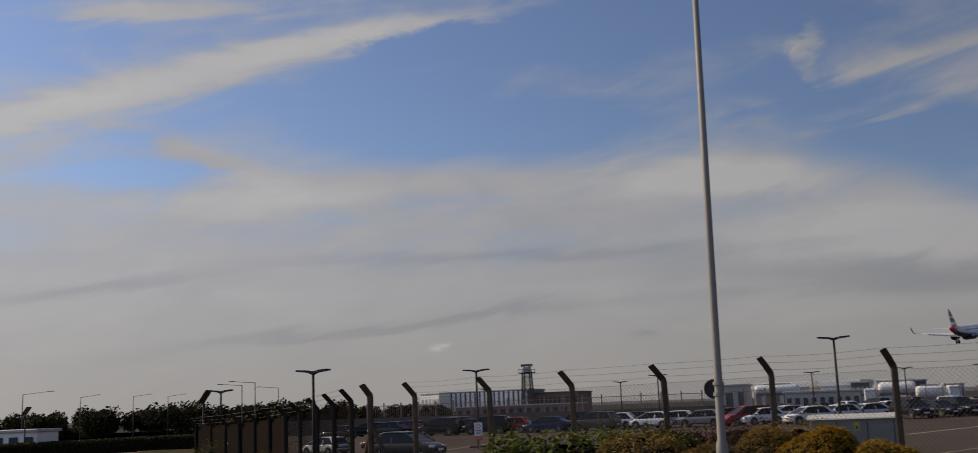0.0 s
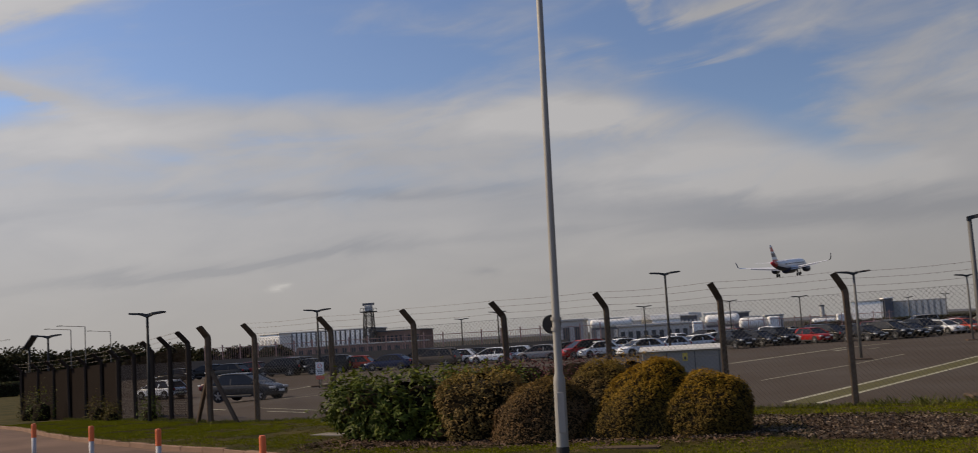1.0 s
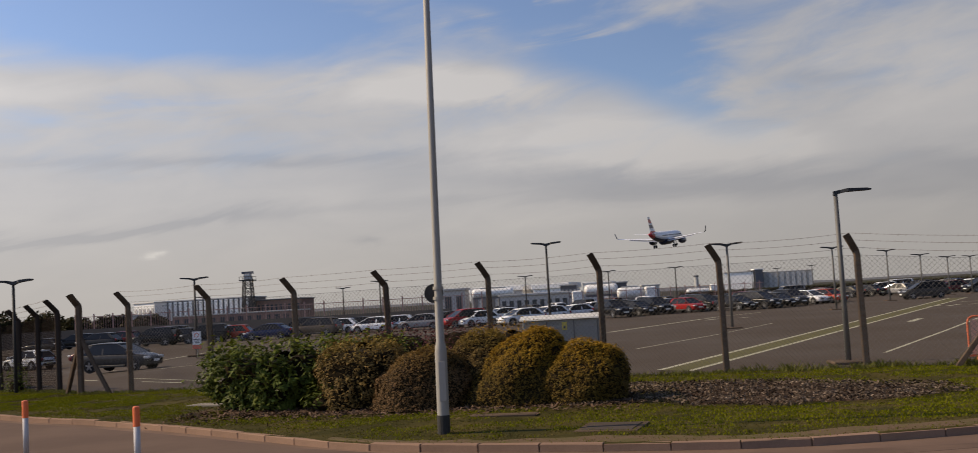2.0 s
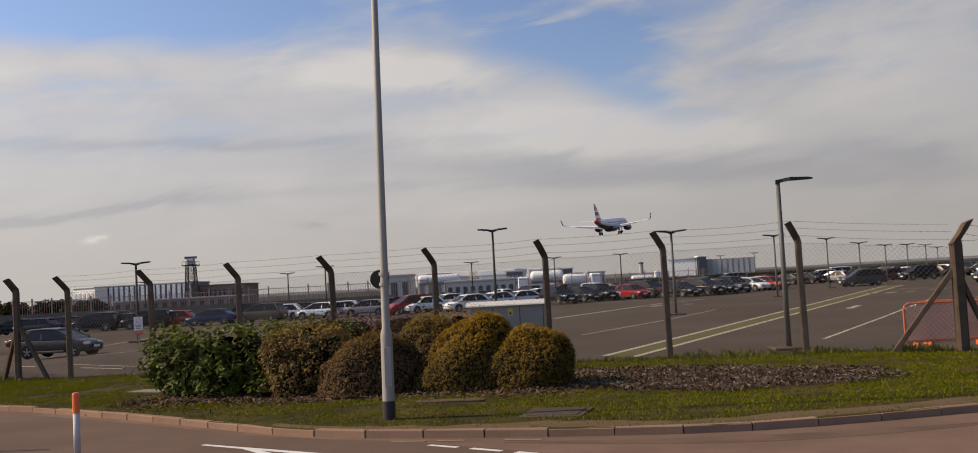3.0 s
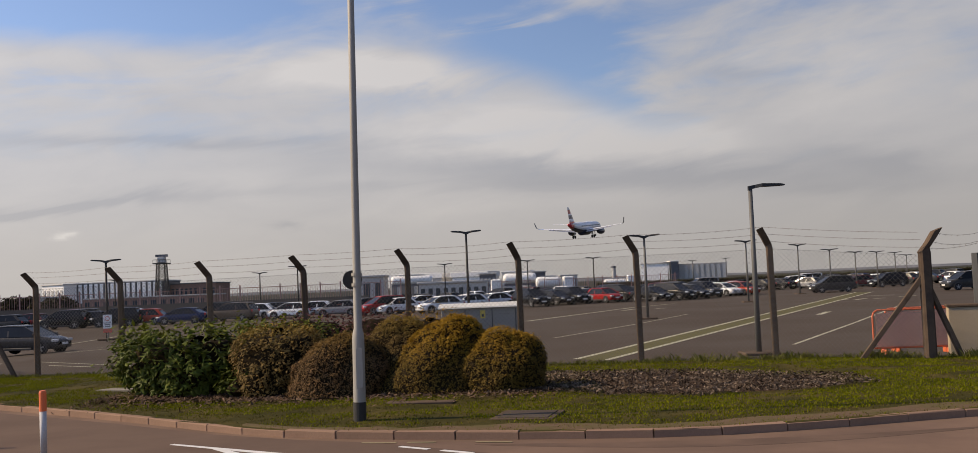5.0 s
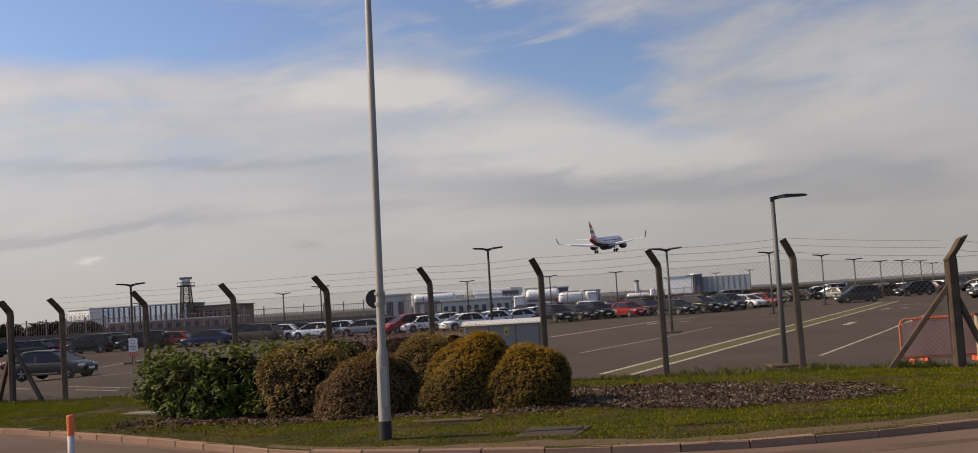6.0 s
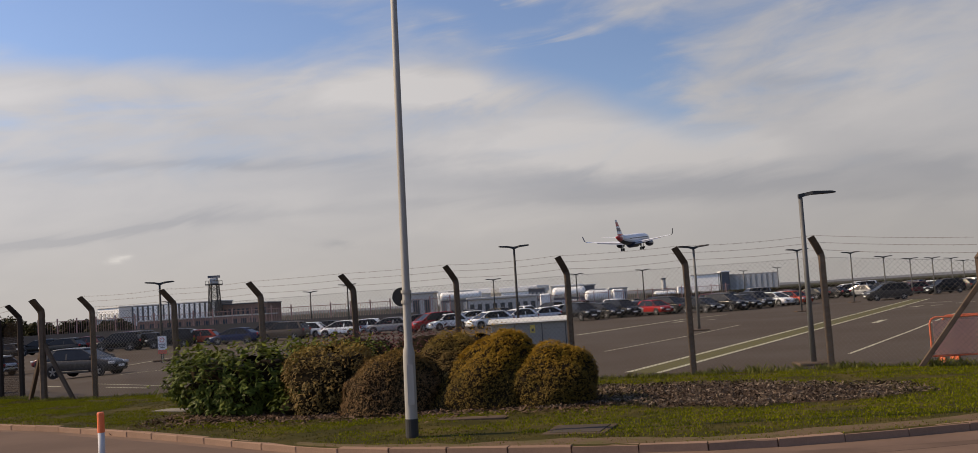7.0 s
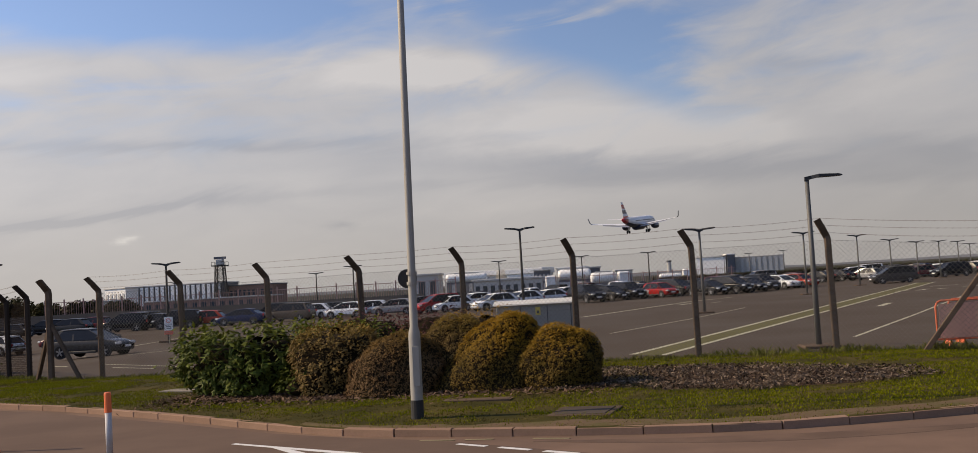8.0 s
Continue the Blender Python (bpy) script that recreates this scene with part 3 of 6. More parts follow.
def add_mesh_panel(verts, faces, p, q, z0, z1, pitch, r, sway):
    """Woven wire between two posts: crossing diagonals and two line wires."""
    d = Vector((q.x - p.x, q.y - p.y, 0))
    length = d.length
    d.normalize()
    nrm = Vector((-d.y, d.x, 0))
    h = z1 - z0

    def pt(s, z, off):
        f = s / length
        base = z0 + (p.z + (q.z - p.z) * f)
        bulge = sway * math.sin(math.pi * f) * math.sin(math.pi * min(1, max(0, z / h)))
        return Vector((p.x, p.y, 0)) + d * s + nrm * (off + bulge - 0.09) + Vector((0, 0, base + z))

    def strip(a, b):
        ax = (b - a).normalized()
        u = ax.cross(nrm).normalized() * r
        w = nrm * r
        i = len(verts)
        for e in (a, b):
            verts.extend((tuple(e + u), tuple(e - u * 0.5 + w * 0.87), tuple(e - u * 0.5 - w * 0.87)))
        faces.extend(((i, i + 1, i + 4, i + 3), (i + 1, i + 2, i + 5, i + 4), (i + 2, i, i + 3, i + 5)))

    n = int((length + h) / pitch) + 1
    for k in range(n):
        for sgn in (1, -1):
            s0 = k * pitch - h if sgn > 0 else k * pitch
            a_s, a_z, b_s, b_z = s0, 0.0, s0 + sgn * h, h
            # trim to the panel
            ends = []
            for s, z in ((a_s, a_z), (b_s, b_z)):
                if s < 0:
                    z = z + (0 - s) * (1 if sgn > 0 else -1) if sgn > 0 else z - (0 - s)
                    s = 0
                elif s > length:
                    z = z - (s - length) if sgn > 0 else z + (s - length)
                    s = length
                ends.append((s, z))
            (s1, zz1), (s2, zz2) = ends
            if not (-1e-6 <= zz1 <= h + 1e-6 and -1e-6 <= zz2 <= h + 1e-6) or abs(s1 - s2) < 0.02:
                continue
            mid = ((s1 + s2) / 2, (zz1 + zz2) / 2)
            strip(pt(s1, zz1, sgn * r), pt(*mid, sgn * r))
            strip(pt(*mid, sgn * r), pt(s2, zz2, sgn * r))
    for z in (0.02, h * 0.5, h - 0.01):
        strip(pt(0, z, 0), pt(length * 0.5, z - 0.01, 0))
        strip(pt(length * 0.5, z - 0.01, 0), pt(length, z, 0))


def barbed(bm, a, b, sag, barbs=True):
    pts = [a.lerp(b, k / 6) - Vector((0, 0, sag * 4 * (k / 6) * (1 - k / 6))) for k in range(7)]
    for p, q in zip(pts, pts[1:]):
        rod(bm, p, q, 0.0042, n=3)
    if barbs:
        n = int((b - a).length / 0.15)
        for k in range(1, n):
            f = k / n
            c = a.lerp(b, f) - Vector((0, 0, sag * 4 * f * (1 - f)))
            rod(bm, c + Vector((-0.012, 0.01, -0.022)), c + Vector((0.012, -0.01, 0.022)), 0.0028, n=3)


def build_fence(name, points, label, pitch=0.115, wire=0.0032, ends=(), mesh_mat="wire", post_mat="concrete"):
    root = thing(name, Matrix(), label, "fence")
    mesh_cache = []
    for s in range(4):
        bm = post_mesh(2.69, ARM, 0.15, s)
        me = bpy.data.meshes.new("post")
        bm.to_mesh(me)
        bm.free()
        me.materials.append(M[post_mat])
        mesh_cache.append(me)
    rng = random.Random(11)
    tops = []
    for i, (x, y) in enumerate(points):
        z = fence_z(x, y)
        ob = new("post", mesh_cache[i % 4])
        ob.parent = root
        ob.matrix_world = Matrix.Translation((x, y, z)) @ Euler((radians(rng.uniform(-1, 1)), radians(rng.uniform(-1.2, 0.3)), radians(rng.uniform(-6, 6)))).to_matrix().to_4x4()
        tops.append(Vector((x, y, z)))
    tops += [Vector((x, y, fence_z(x, y) - 0.33)) for x, y in ends]
    verts, faces = [], []
    for a, b in zip(tops, tops[1:]):
        add_mesh_panel(verts, faces, a, b, 0.04, 2.62, pitch, wire, rng.uniform(-0.03, 0.05))
    panel = from_data("chain_link", verts, faces, mesh_mat, root)
    tagged(panel, "sagging galvanised diamond mesh", kind="stuff")
    for f in (0.12, 0.55, 0.95):
        bm = B()
        for a, b in zip(tops, tops[1:]):
            off = Vector((ARM[0] * f, ARM[1] * f, 2.74 + ARM[2] * f))
            barbed(bm, a + off, b + off, rng.uniform(0.01, 0.05), pitch < 0.15)
        part("barbed_wire", bm, "rusty_wire", root, "strand of rusty barbed wire")
    return root


def braced_post(x, y, arm, thick, braces, label, height=2.74):
    z = fence_z(x, y)
    root = thing("corner_post", Matrix.Translation((x, y, z)), label, "fence post", "corner posts of the fence")
    part("shaft", post_mesh(height, arm, thick, 9), "concrete", root)
    for bx, by, top in braces:
        bm = B()
        d = Vector((bx, by, 0))
        q = (Vector((0, 0, top)) - d).to_track_quat("Z", "Y").to_matrix().to_4x4()
        length = (Vector((0, 0, top)) - d).length
        box(bm, Vector((bx, by, 0)) * 0.5 + Vector((0, 0, top * 0.5 - 0.04)), (0.11, 0.11, length + 0.12), q, 0.012)
        part("brace", bm, "concrete", root)


# ---------------------------------------------------------------- street furniture
def lamp_post():
    root = thing("lamp_post", Matrix.Translation((-2.235, 16.8, road_z(0, 17) + 0.1)) @ Matrix.Rotation(radians(0.75), 4, "Y"), "tall grey galvanised street lamp column with a black foot band", "lamp post")
    bm = B()
    prof = [(-0.15, 0.098), (0.0, 0.098), (0.28, 0.096), (1.28, 0.094), (1.36, 0.088), (1.44, 0.066), (4.0, 0.058), (12.0, 0.04)]
    loft(bm, [[Vector((r * math.cos(k * math.pi / 8), r * math.sin(k * math.pi / 8), z)) for k in range(16)] for z, r in prof])
    part("column", bm, "galvanised", root, smooth=True)
    bm = B()
    rod(bm, (0, 0, -0.02), (0, 0, 0.30), 0.101, n=16)
    part("foot_band", bm, "pole_dark", root, "scuffed black paint band")
    bm = B()
    box(bm, (0.02, -0.094, 0.83), (0.11, 0.012, 0.62), bevel=0.004)
    part("access_door", bm, "galvanised", root)
    bm = B()
    rod(bm, (-0.085, 0.075, 2.2), (-0.085, 0.105, 2.2), 0.15, n=24)
    part("sign_plate", bm, "pole_dark", root, "small round dark sign seen from behind")
    for z in (2.12, 2.28):
        bm = B()
        rod(bm, (0, 0, z - 0.025), (0, 0, z + 0.025), 0.085, n=16)
        part("clamp", bm, "galvanised", root)
    bm = B()
    rod(bm, (0, 0, 11.95), (0.9, -0.1, 12.2), 0.03, n=10)
    part("arm", bm, "galvanised", root)
    bm = B()
    box(bm, (1.2, -0.13, 12.22), (0.6, 0.24, 0.1), bevel=0.03)
    part("lamp_head", bm, "lamp_head", root)


def bollard_template():
    root = thing("bollard", Matrix(), "orange and white flexible traffic bollard standing on the road", "bollard", "bollards along the bend")
    bm = B()
    loft(bm, [[Vector((r * math.cos(k * math.pi / 6), r * math.sin(k * math.pi / 6), z)) for k in range(12)] for z, r in ((-0.01, 0.062), (0.02, 0.058), (0.045, 0.047), (0.19, 0.045))])
    part("foot", bm, "orange", root, "scuffed orange foot")
    bm = B()
    rod(bm, (0, 0, 0.185), (0, 0, 0.74), 0.044, n=14)
    part("sleeve", bm, "white_plastic", root, "white reflective sleeve", True)
    bm = B()
    loft(bm, [[Vector((r * math.cos(k * math.pi / 6), r * math.sin(k * math.pi / 6), z)) for k in range(12)] for z, r in ((0.735, 0.047), (0.98, 0.047), (1.0, 0.04), (1.005, 0.015))])
    part("cap", bm, "orange", root, "bright orange top")
    return root


def park_lamp(kind, height, dark=False):
    """Car park lamps: 'double' has two flat wings, 'single' one flat head on a neck, 'long' a long side arm, 'panel' a solar panel."""
    words = {"double": "slim steel car park lamp with two flat dark heads", "single": "slim steel car park lamp with one flat black head",
             "long": "street lamp with a long side arm", "panel": "lamp post with a tilted solar panel"}
    root = thing("car_park_lamp", Matrix(), words[kind], "lamp post", "lamps of the car park")
    bm = B()
    rod(bm, (0, 0, -0.1), (0, 0, height), 0.085, 0.06, 10)
    part("column", bm, "pole_dark" if dark else "lamp_column", root, smooth=True)
    bm = B()
    box(bm, (0, 0, 0.03), (1.0, 1.0, 0.12), bevel=0.03)
    part("footing", bm, "concrete", root)
    if kind == "double":
        for s in (-1, 1):
            bm = B()
            loft(bm, [[Vector((s * x, y * w, height + z0 + h * t)) for y, t in ((-1, 0), (1, 0), (1, 1), (-1, 1))] for x, w, z0, h in
                      ((0.0, 0.09, -0.12, 0.16), (0.22, 0.1, -0.03, 0.11), (0.32, 0.18, 0.0, 0.1), (0.8, 0.18, 0.05, 0.08), (0.88, 0.12, 0.07, 0.04))])
            part("lamp_head", bm, "lamp_head", root)
    elif kind == "single":
        bm = B()
        rod(bm, (0, 0, height - 0.3), (0, 0, height + 0.08), 0.06, n=10)
        part("neck", bm, "lamp_head", root)
        bm = B()
        loft(bm, [[Vector((x, y * w, height + z0 + h * t)) for y, t in ((-1, 0), (1, 0), (1, 1), (-1, 1))] for x, w, z0, h in
                  ((-0.06, 0.06, 0.0, 0.12), (0.12, 0.07, 0.05, 0.1), (0.32, 0.16, 0.09, 0.09), (0.85, 0.16, 0.1, 0.06), (0.98, 0.1, 0.105, 0.03))])
        part("lamp_head", bm, "lamp_head", root)
    elif kind == "long":
        bm = B()
        rod(bm, (0, 0, height - 0.03), (3.2, 0, height + 0.25), 0.05, 0.035, 8)
        part("arm", bm, "galvanised", root)
        bm = B()
        box(bm, (3.5, 0, height + 0.27), (0.8, 0.25, 0.1), bevel=0.03)
        part("lamp_head", bm, "lamp_head", root)
    else:
        bm = B()
        box(bm, (0.1, 0, height + 0.3), (0.06, 0.7, 1.0), Matrix.Rotation(radians(38), 4, "Y"))
        part("solar_panel", bm, "lamp_head", root)
        bm = B()
        box(bm, (-0.35, 0, height - 0.05), (0.5, 0.2, 0.08), bevel=0.02)
        part("lamp_head", bm, "lamp_head", root)
    return root


# ---------------------------------------------------------------- shrubs
def shrub(name, c, size, leaf, mt, count, label, category, seed, power=2.4, lean=(0, 0), core_k=0.9, ragged=0.06, sides=0.5, lump=0.0, tuft=0.12, proud=0.05):
    """A clipped shrub: a twiggy core painted dark as inner shade and thousands of small leaves over an uneven dome."""
    rng = random.Random(seed)
    sx, sy, sz = size
    root = thing(name, Matrix.Translation(c), label, category)

    def surf(th, u, k):
        """th round, u 0 (foot) .. 1 (crown)."""
        prof = (1 - u ** power) ** (1 / power)
        prof *= sides + (1 - sides) * smooth01(u * 3.2) if u < 0.32 else 1.0
        x, y, z = math.cos(th) * prof, math.sin(th) * prof, u
        n = noise.noise(Vector((x * 1.7 + seed, y * 1.7, z * 2.1))) * 0.17 + noise.noise(Vector((x * 5 + seed, y * 5, z * 5))) * 0.06
        if lump:
            n += lump * noise.noise(Vector((x * sx * 2.6 + seed, y * sy * 2.6, z * sz * 2.6)))
        r = k * (1 + n)
        return Vector((x * sx * r + lean[0] * z, y * sy * r + lean[1] * z, z * sz * (k + n * 0.6)))

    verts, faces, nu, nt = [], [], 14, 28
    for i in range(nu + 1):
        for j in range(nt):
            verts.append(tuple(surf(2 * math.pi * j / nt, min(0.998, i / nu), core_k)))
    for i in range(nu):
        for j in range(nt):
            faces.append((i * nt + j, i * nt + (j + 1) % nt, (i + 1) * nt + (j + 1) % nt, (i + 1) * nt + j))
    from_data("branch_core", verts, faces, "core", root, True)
    verts, faces = [], []
    for _ in range(count):
        th, u = rng.uniform(0, 2 * math.pi), rng.random() ** 0.85 * 0.998
        k = 1.0 + rng.gauss(0, ragged) - 0.02
        p = surf(th, u, k)
        # gaps between the shoots
        if lump and noise.noise(p * 2.3) < -0.22 and rng.random() < 0.75:
            continue
        p.z = max(0.02, p.z)
        out = Vector((math.cos(th) * (1.05 - u), math.sin(th) * (1.05 - u), 0.25 + u)).normalized()
        # leaves stand in tufts with dark hollows between them
        near, centres = noise.voronoi((p + Vector((seed, 0, 0))) / tuft)
        if near[0] > 0.5 and rng.random() < 0.7:
            continue
        away = p + Vector((seed, 0, 0)) - centres[0] * tuft
        p = p + out * proud * (0.45 - near[0]) * 2.0
        nrm = (out + away * (0.9 / tuft) + Vector((rng.gauss(0, 0.36), rng.gauss(0, 0.36), rng.gauss(0, 0.36)))).normalized()
        t = nrm.orthogonal().normalized()
        t = Matrix.Rotation(rng.uniform(0, 6.283), 3, nrm) @ t
        b = nrm.cross(t)
        s = leaf * rng.uniform(0.6, 1.35)
        i = len(verts)
        verts.extend((tuple(p - t * s), tuple(p + b * s * 0.42 - nrm * s * 0.12), tuple(p + t * s), tuple(p - b * s * 0.42 - nrm * s * 0.12)))
        faces.append((i, i + 1, i + 2, i + 3))
    lv = from_data("leaves", verts, faces, mt, root)
    tagged(lv, kind="stuff")
    return root


# ---------------------------------------------------------------- cars
def car(style, paint, label, group=""):
    """Built along x, nose at +x, wheels on z = 0."""
    root = thing("car", Matrix(), label, "car", group)
    L, W2, belt, roof, hood = {"hatch": (4.25, 0.88, 0.92, 1.46, 0.90), "saloon": (4.65, 0.9, 0.92, 1.43, 0.88), "estate": (4.75, 0.9, 0.94, 1.47, 0.90),
                               "suv": (4.55, 0.92, 1.05, 1.68, 1.02), "van": (4.9, 0.95, 1.1, 1.92, 1.06)}[style]
    h = L / 2
    wb = L * 0.29
    fx, rx = wb + 0.08, -wb
    # lower body, station by station from tail to nose
    tail_top = belt + (0.0 if style != "saloon" else 0.06)
    st = [(-h, 0.50, tail_top - 0.30, 0.72), (-h + 0.04, 0.38, tail_top - 0.12, 0.86), (-h + 0.16, 0.30, tail_top - 0.03, 0.94), (-h + 0.4, 0.27, tail_top, 0.98), (rx, 0.26, belt + 0.015, 1.0), (rx * 0.4, 0.24, belt, 1.0),
          (fx * 0.4, 0.24, belt - 0.01, 1.0), (fx - 0.3, 0.24, belt - 0.025, 1.0), (fx, 0.25, hood - 0.02, 0.99), (fx + 0.3, 0.25, hood - 0.07, 0.97), (h - 0.3, 0.25, hood - 0.14, 0.92), (h - 0.14, 0.26, hood - 0.21, 0.84),
          (h - 0.04, 0.30, hood - 0.31, 0.74), (h, 0.38, hood - 0.42, 0.62)]
    rings = []
    for x, zb, zt, k in st:
        w = W2 * k
        rings.append([Vector((x, y * w, z)) for y, z in ((-0.88, zb), (-0.97, zb + 0.06), (-0.99, zb + 0.2), (-1.0, zb + (zt - zb) * 0.6), (-0.975, zb + (zt - zb) * 0.82), (-0.92, zt - 0.03), (-0.8, zt), (-0.4, zt + 0.012),
                                                         (0.4, zt + 0.012), (0.8, zt), (0.92, zt - 0.03), (0.975, zb + (zt - zb) * 0.82), (1.0, zb + (zt - zb) * 0.6), (0.99, zb + 0.2), (0.97, zb + 0.06), (0.88, zb))])
    part("body", loft(B(), rings), paint, root, smooth=True)
    # greenhouse
    w0, w1 = fx - 0.02, fx - 1.0
    r1, r0 = {"hatch": (-h + 0.72, -h + 0.16), "saloon": (rx + 0.25, rx - 0.55), "estate": (-h + 0.5, -h + 0.14), "suv": (-h + 0.52, -h + 0.14), "van": (-h + 0.2, -h + 0.08)}[style]
    bw, tw = W2 * 0.94, W2 * 0.72
    bm = B()
    loft(bm, [[Vector((x0, -bw, belt - 0.03)), Vector((x1, -tw, zt)), Vector((x1, tw, zt)), Vector((x0, bw, belt - 0.03))] for x0, x1, zt in
              ((r0, r1, roof - 0.06), ((r0 * 2 + w0) / 3, (r1 * 2 + w1) / 3, roof - 0.03), ((r0 + 2 * w0) / 3, (r1 + 2 * w1) / 3, roof - 0.03), (w0, w1, roof - 0.06))])
    part("glasshouse", bm, "car_glass", root, "dark tinted glass")
    bm = B()
    loft(bm, [[Vector((x, -tw * k - 0.02, roof + dz - 0.05)), Vector((x, -tw * k * 0.9, roof + dz)), Vector((x, -tw * k * 0.5, roof + dz + 0.02)), Vector((x, tw * k * 0.5, roof + dz + 0.02)), Vector((x, tw * k * 0.9, roof + dz)), Vector((x, tw * k + 0.02, roof + dz - 0.05))] for x, dz, k in
              ((r1 - 0.14, -0.075, 0.93), (r1 + 0.05, -0.03, 1), (r1 * 0.7 + w1 * 0.3, 0.0, 1.01), (r1 * 0.35 + w1 * 0.65, 0.0, 1.01), (w1 - 0.15, -0.03, 1), (w1 + 0.06, -0.06, 0.98))])
    part("roof", bm, paint, root, smooth=True)
    mid = (r1 + w1) / 2
    for s in (-1, 1):
        for x0, x1, wd in ((w0, w1, 0.07), (mid + 0.05, mid, 0.09), (r0 + 0.14, r1 + 0.12, 0.3 if style in ("hatch", "saloon") else 0.16)):
            bm = B()
            a, b = Vector((x0, s * (bw + 0.004), belt - 0.02)), Vector((x1, s * (tw + 0.004), roof - 0.055))
            loft(bm, [[p + Vector((-wd / 2, 0, 0)), p + Vector((wd / 2, 0, 0)), p + Vector((wd / 2, -s * 0.05, 0)), p + Vector((-wd / 2, -s * 0.05, 0))] for p in (a, b)])
            part("pillar", bm, paint, root)
        bm = B()
        box(bm, (w0 - 0.25, s * (W2 + 0.09), belt + 0.07), (0.12, 0.18, 0.13), bevel=0.03)
        part("wing_mirror", bm, paint, root)
        bm = B()
        box(bm, (h - 0.18, s * W2 * 0.66, hood - 0.24), (0.3, 0.34, 0.14), Matrix.Rotation(s * radians(-22), 4, "Z"), 0.03)
        part("headlight", bm, "headlamp", root)
        bm = B()
        box(bm, (-h + 0.06, s * W2 * 0.76, tail_top - 0.14), (0.12, 0.3, 0.2), Matrix.Rotation(s * radians(14), 4, "Z"), 0.02)
        part("tail_light", bm, "taillamp", root)
        bm = B()
        box(bm, (0, s * (W2 - 0.02), 0.29), (wb * 1.35, 0.06, 0.12), bevel=0.02)
        part("sill", bm, "trim", root)
    for x in (fx, rx):
        for s in (-1, 1):
            bm = B()
            rod(bm, (x, s * (W2 - 0.03), 0.34), (x, s * (W2 + 0.006), 0.34), 0.375, n=22)
            part("wheel_arch", bm, "trim", root)
            bm = B()
            rod(bm, (x, s * (W2 - 0.2), 0.32), (x, s * (W2 + 0.012), 0.32), 0.32, n=22)
            wheel = part("wheel", bm, "tyre", root)
            bm = B()
            for k in range(5):
                a = k * 2 * math.pi / 5 + 0.3
                box(bm, (x + 0.11 * math.cos(a), s * (W2 + 0.016), 0.32 + 0.11 * math.sin(a)), (0.21, 0.02, 0.075), Matrix.Rotation(-a, 4, "Y"))
            rod(bm, (x, s * (W2 + 0.006), 0.32), (x, s * (W2 + 0.024), 0.32), 0.06, n=10)
            part("rim", bm, "rim", wheel)
    for x, mt in ((h - 0.02, "sign_white"), (-h + 0.01, "plate")):
        bm = B()
        box(bm, (x, 0, 0.5), (0.06, 0.52, 0.12))
        part("number_plate", bm, mt, root)
    bm = B()
    box(bm, (h - 0.07, 0, 0.42), (0.12, W2 * 1.1, 0.2), bevel=0.03)
    part("grille", bm, "trim", root)
    bm = B()
    box(bm, (-h + 0.06, 0, 0.42), (0.12, W2 * 1.4, 0.14), bevel=0.03)
    part("rear_bumper", bm, "trim", root)
    return root


# ---------------------------------------------------------------- fence in place
build_fence("chain_link_fence", FRONT_RUN[:8], "cranked concrete post and chain-link fence with barbed wire", ends=((9.52, 24.0),))
build_fence("side_fence", LEFT_RUN[1:6], "chain-link fence turning away along the road, its concrete posts painted dark as backlit", pitch=0.12, wire=0.005, mesh_mat="dark_mesh", post_mat="backlit_concrete")
build_fence("side_fence", LEFT_RUN[5:], "dense dark brown mesh fence running away along the road", pitch=0.085, wire=0.02, mesh_mat="dark_mesh", post_mat="backlit_concrete")
braced_post(CORNER[0], CORNER[1], (-0.12, -0.33, 0.34), 0.17, ((-0.75, 0.6, 1.75), (1.0, -0.1, 1.9)), "thick cranked concrete corner post with two braces")
braced_post(9.52, 24.0, (0.27, -0.06, 0.46), 0.24, ((-1.45, 0.3, 1.95), (0.75, 0.1, 1.75)), "weathered concrete corner post with diagonal braces", 2.38)

lamp_post()
bollard = bollard_template()
BOLLARDS = [(-6.0, 14.05), (-8.7, 16.2), (-10.8, 17.7), (-12.95, 19.2)]
bollard.matrix_world = Matrix.Translation((*BOLLARDS[0], 0))
for x, y in BOLLARDS[1:]:
    copy_thing(bollard, Matrix.Translation((x, y, 0)))

# ---------------------------------------------------------------- shrubs on the verge
VZ = 0.12
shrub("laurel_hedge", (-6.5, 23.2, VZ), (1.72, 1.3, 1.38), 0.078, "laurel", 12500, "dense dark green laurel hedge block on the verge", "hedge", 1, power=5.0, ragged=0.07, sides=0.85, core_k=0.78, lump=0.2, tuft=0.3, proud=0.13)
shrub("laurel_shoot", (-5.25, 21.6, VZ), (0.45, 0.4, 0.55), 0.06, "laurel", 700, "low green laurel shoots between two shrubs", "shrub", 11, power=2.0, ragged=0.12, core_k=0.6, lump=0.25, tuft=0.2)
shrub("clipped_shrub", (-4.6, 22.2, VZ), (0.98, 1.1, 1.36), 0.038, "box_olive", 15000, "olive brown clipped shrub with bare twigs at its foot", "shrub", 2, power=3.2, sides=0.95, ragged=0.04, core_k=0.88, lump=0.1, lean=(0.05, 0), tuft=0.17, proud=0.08)
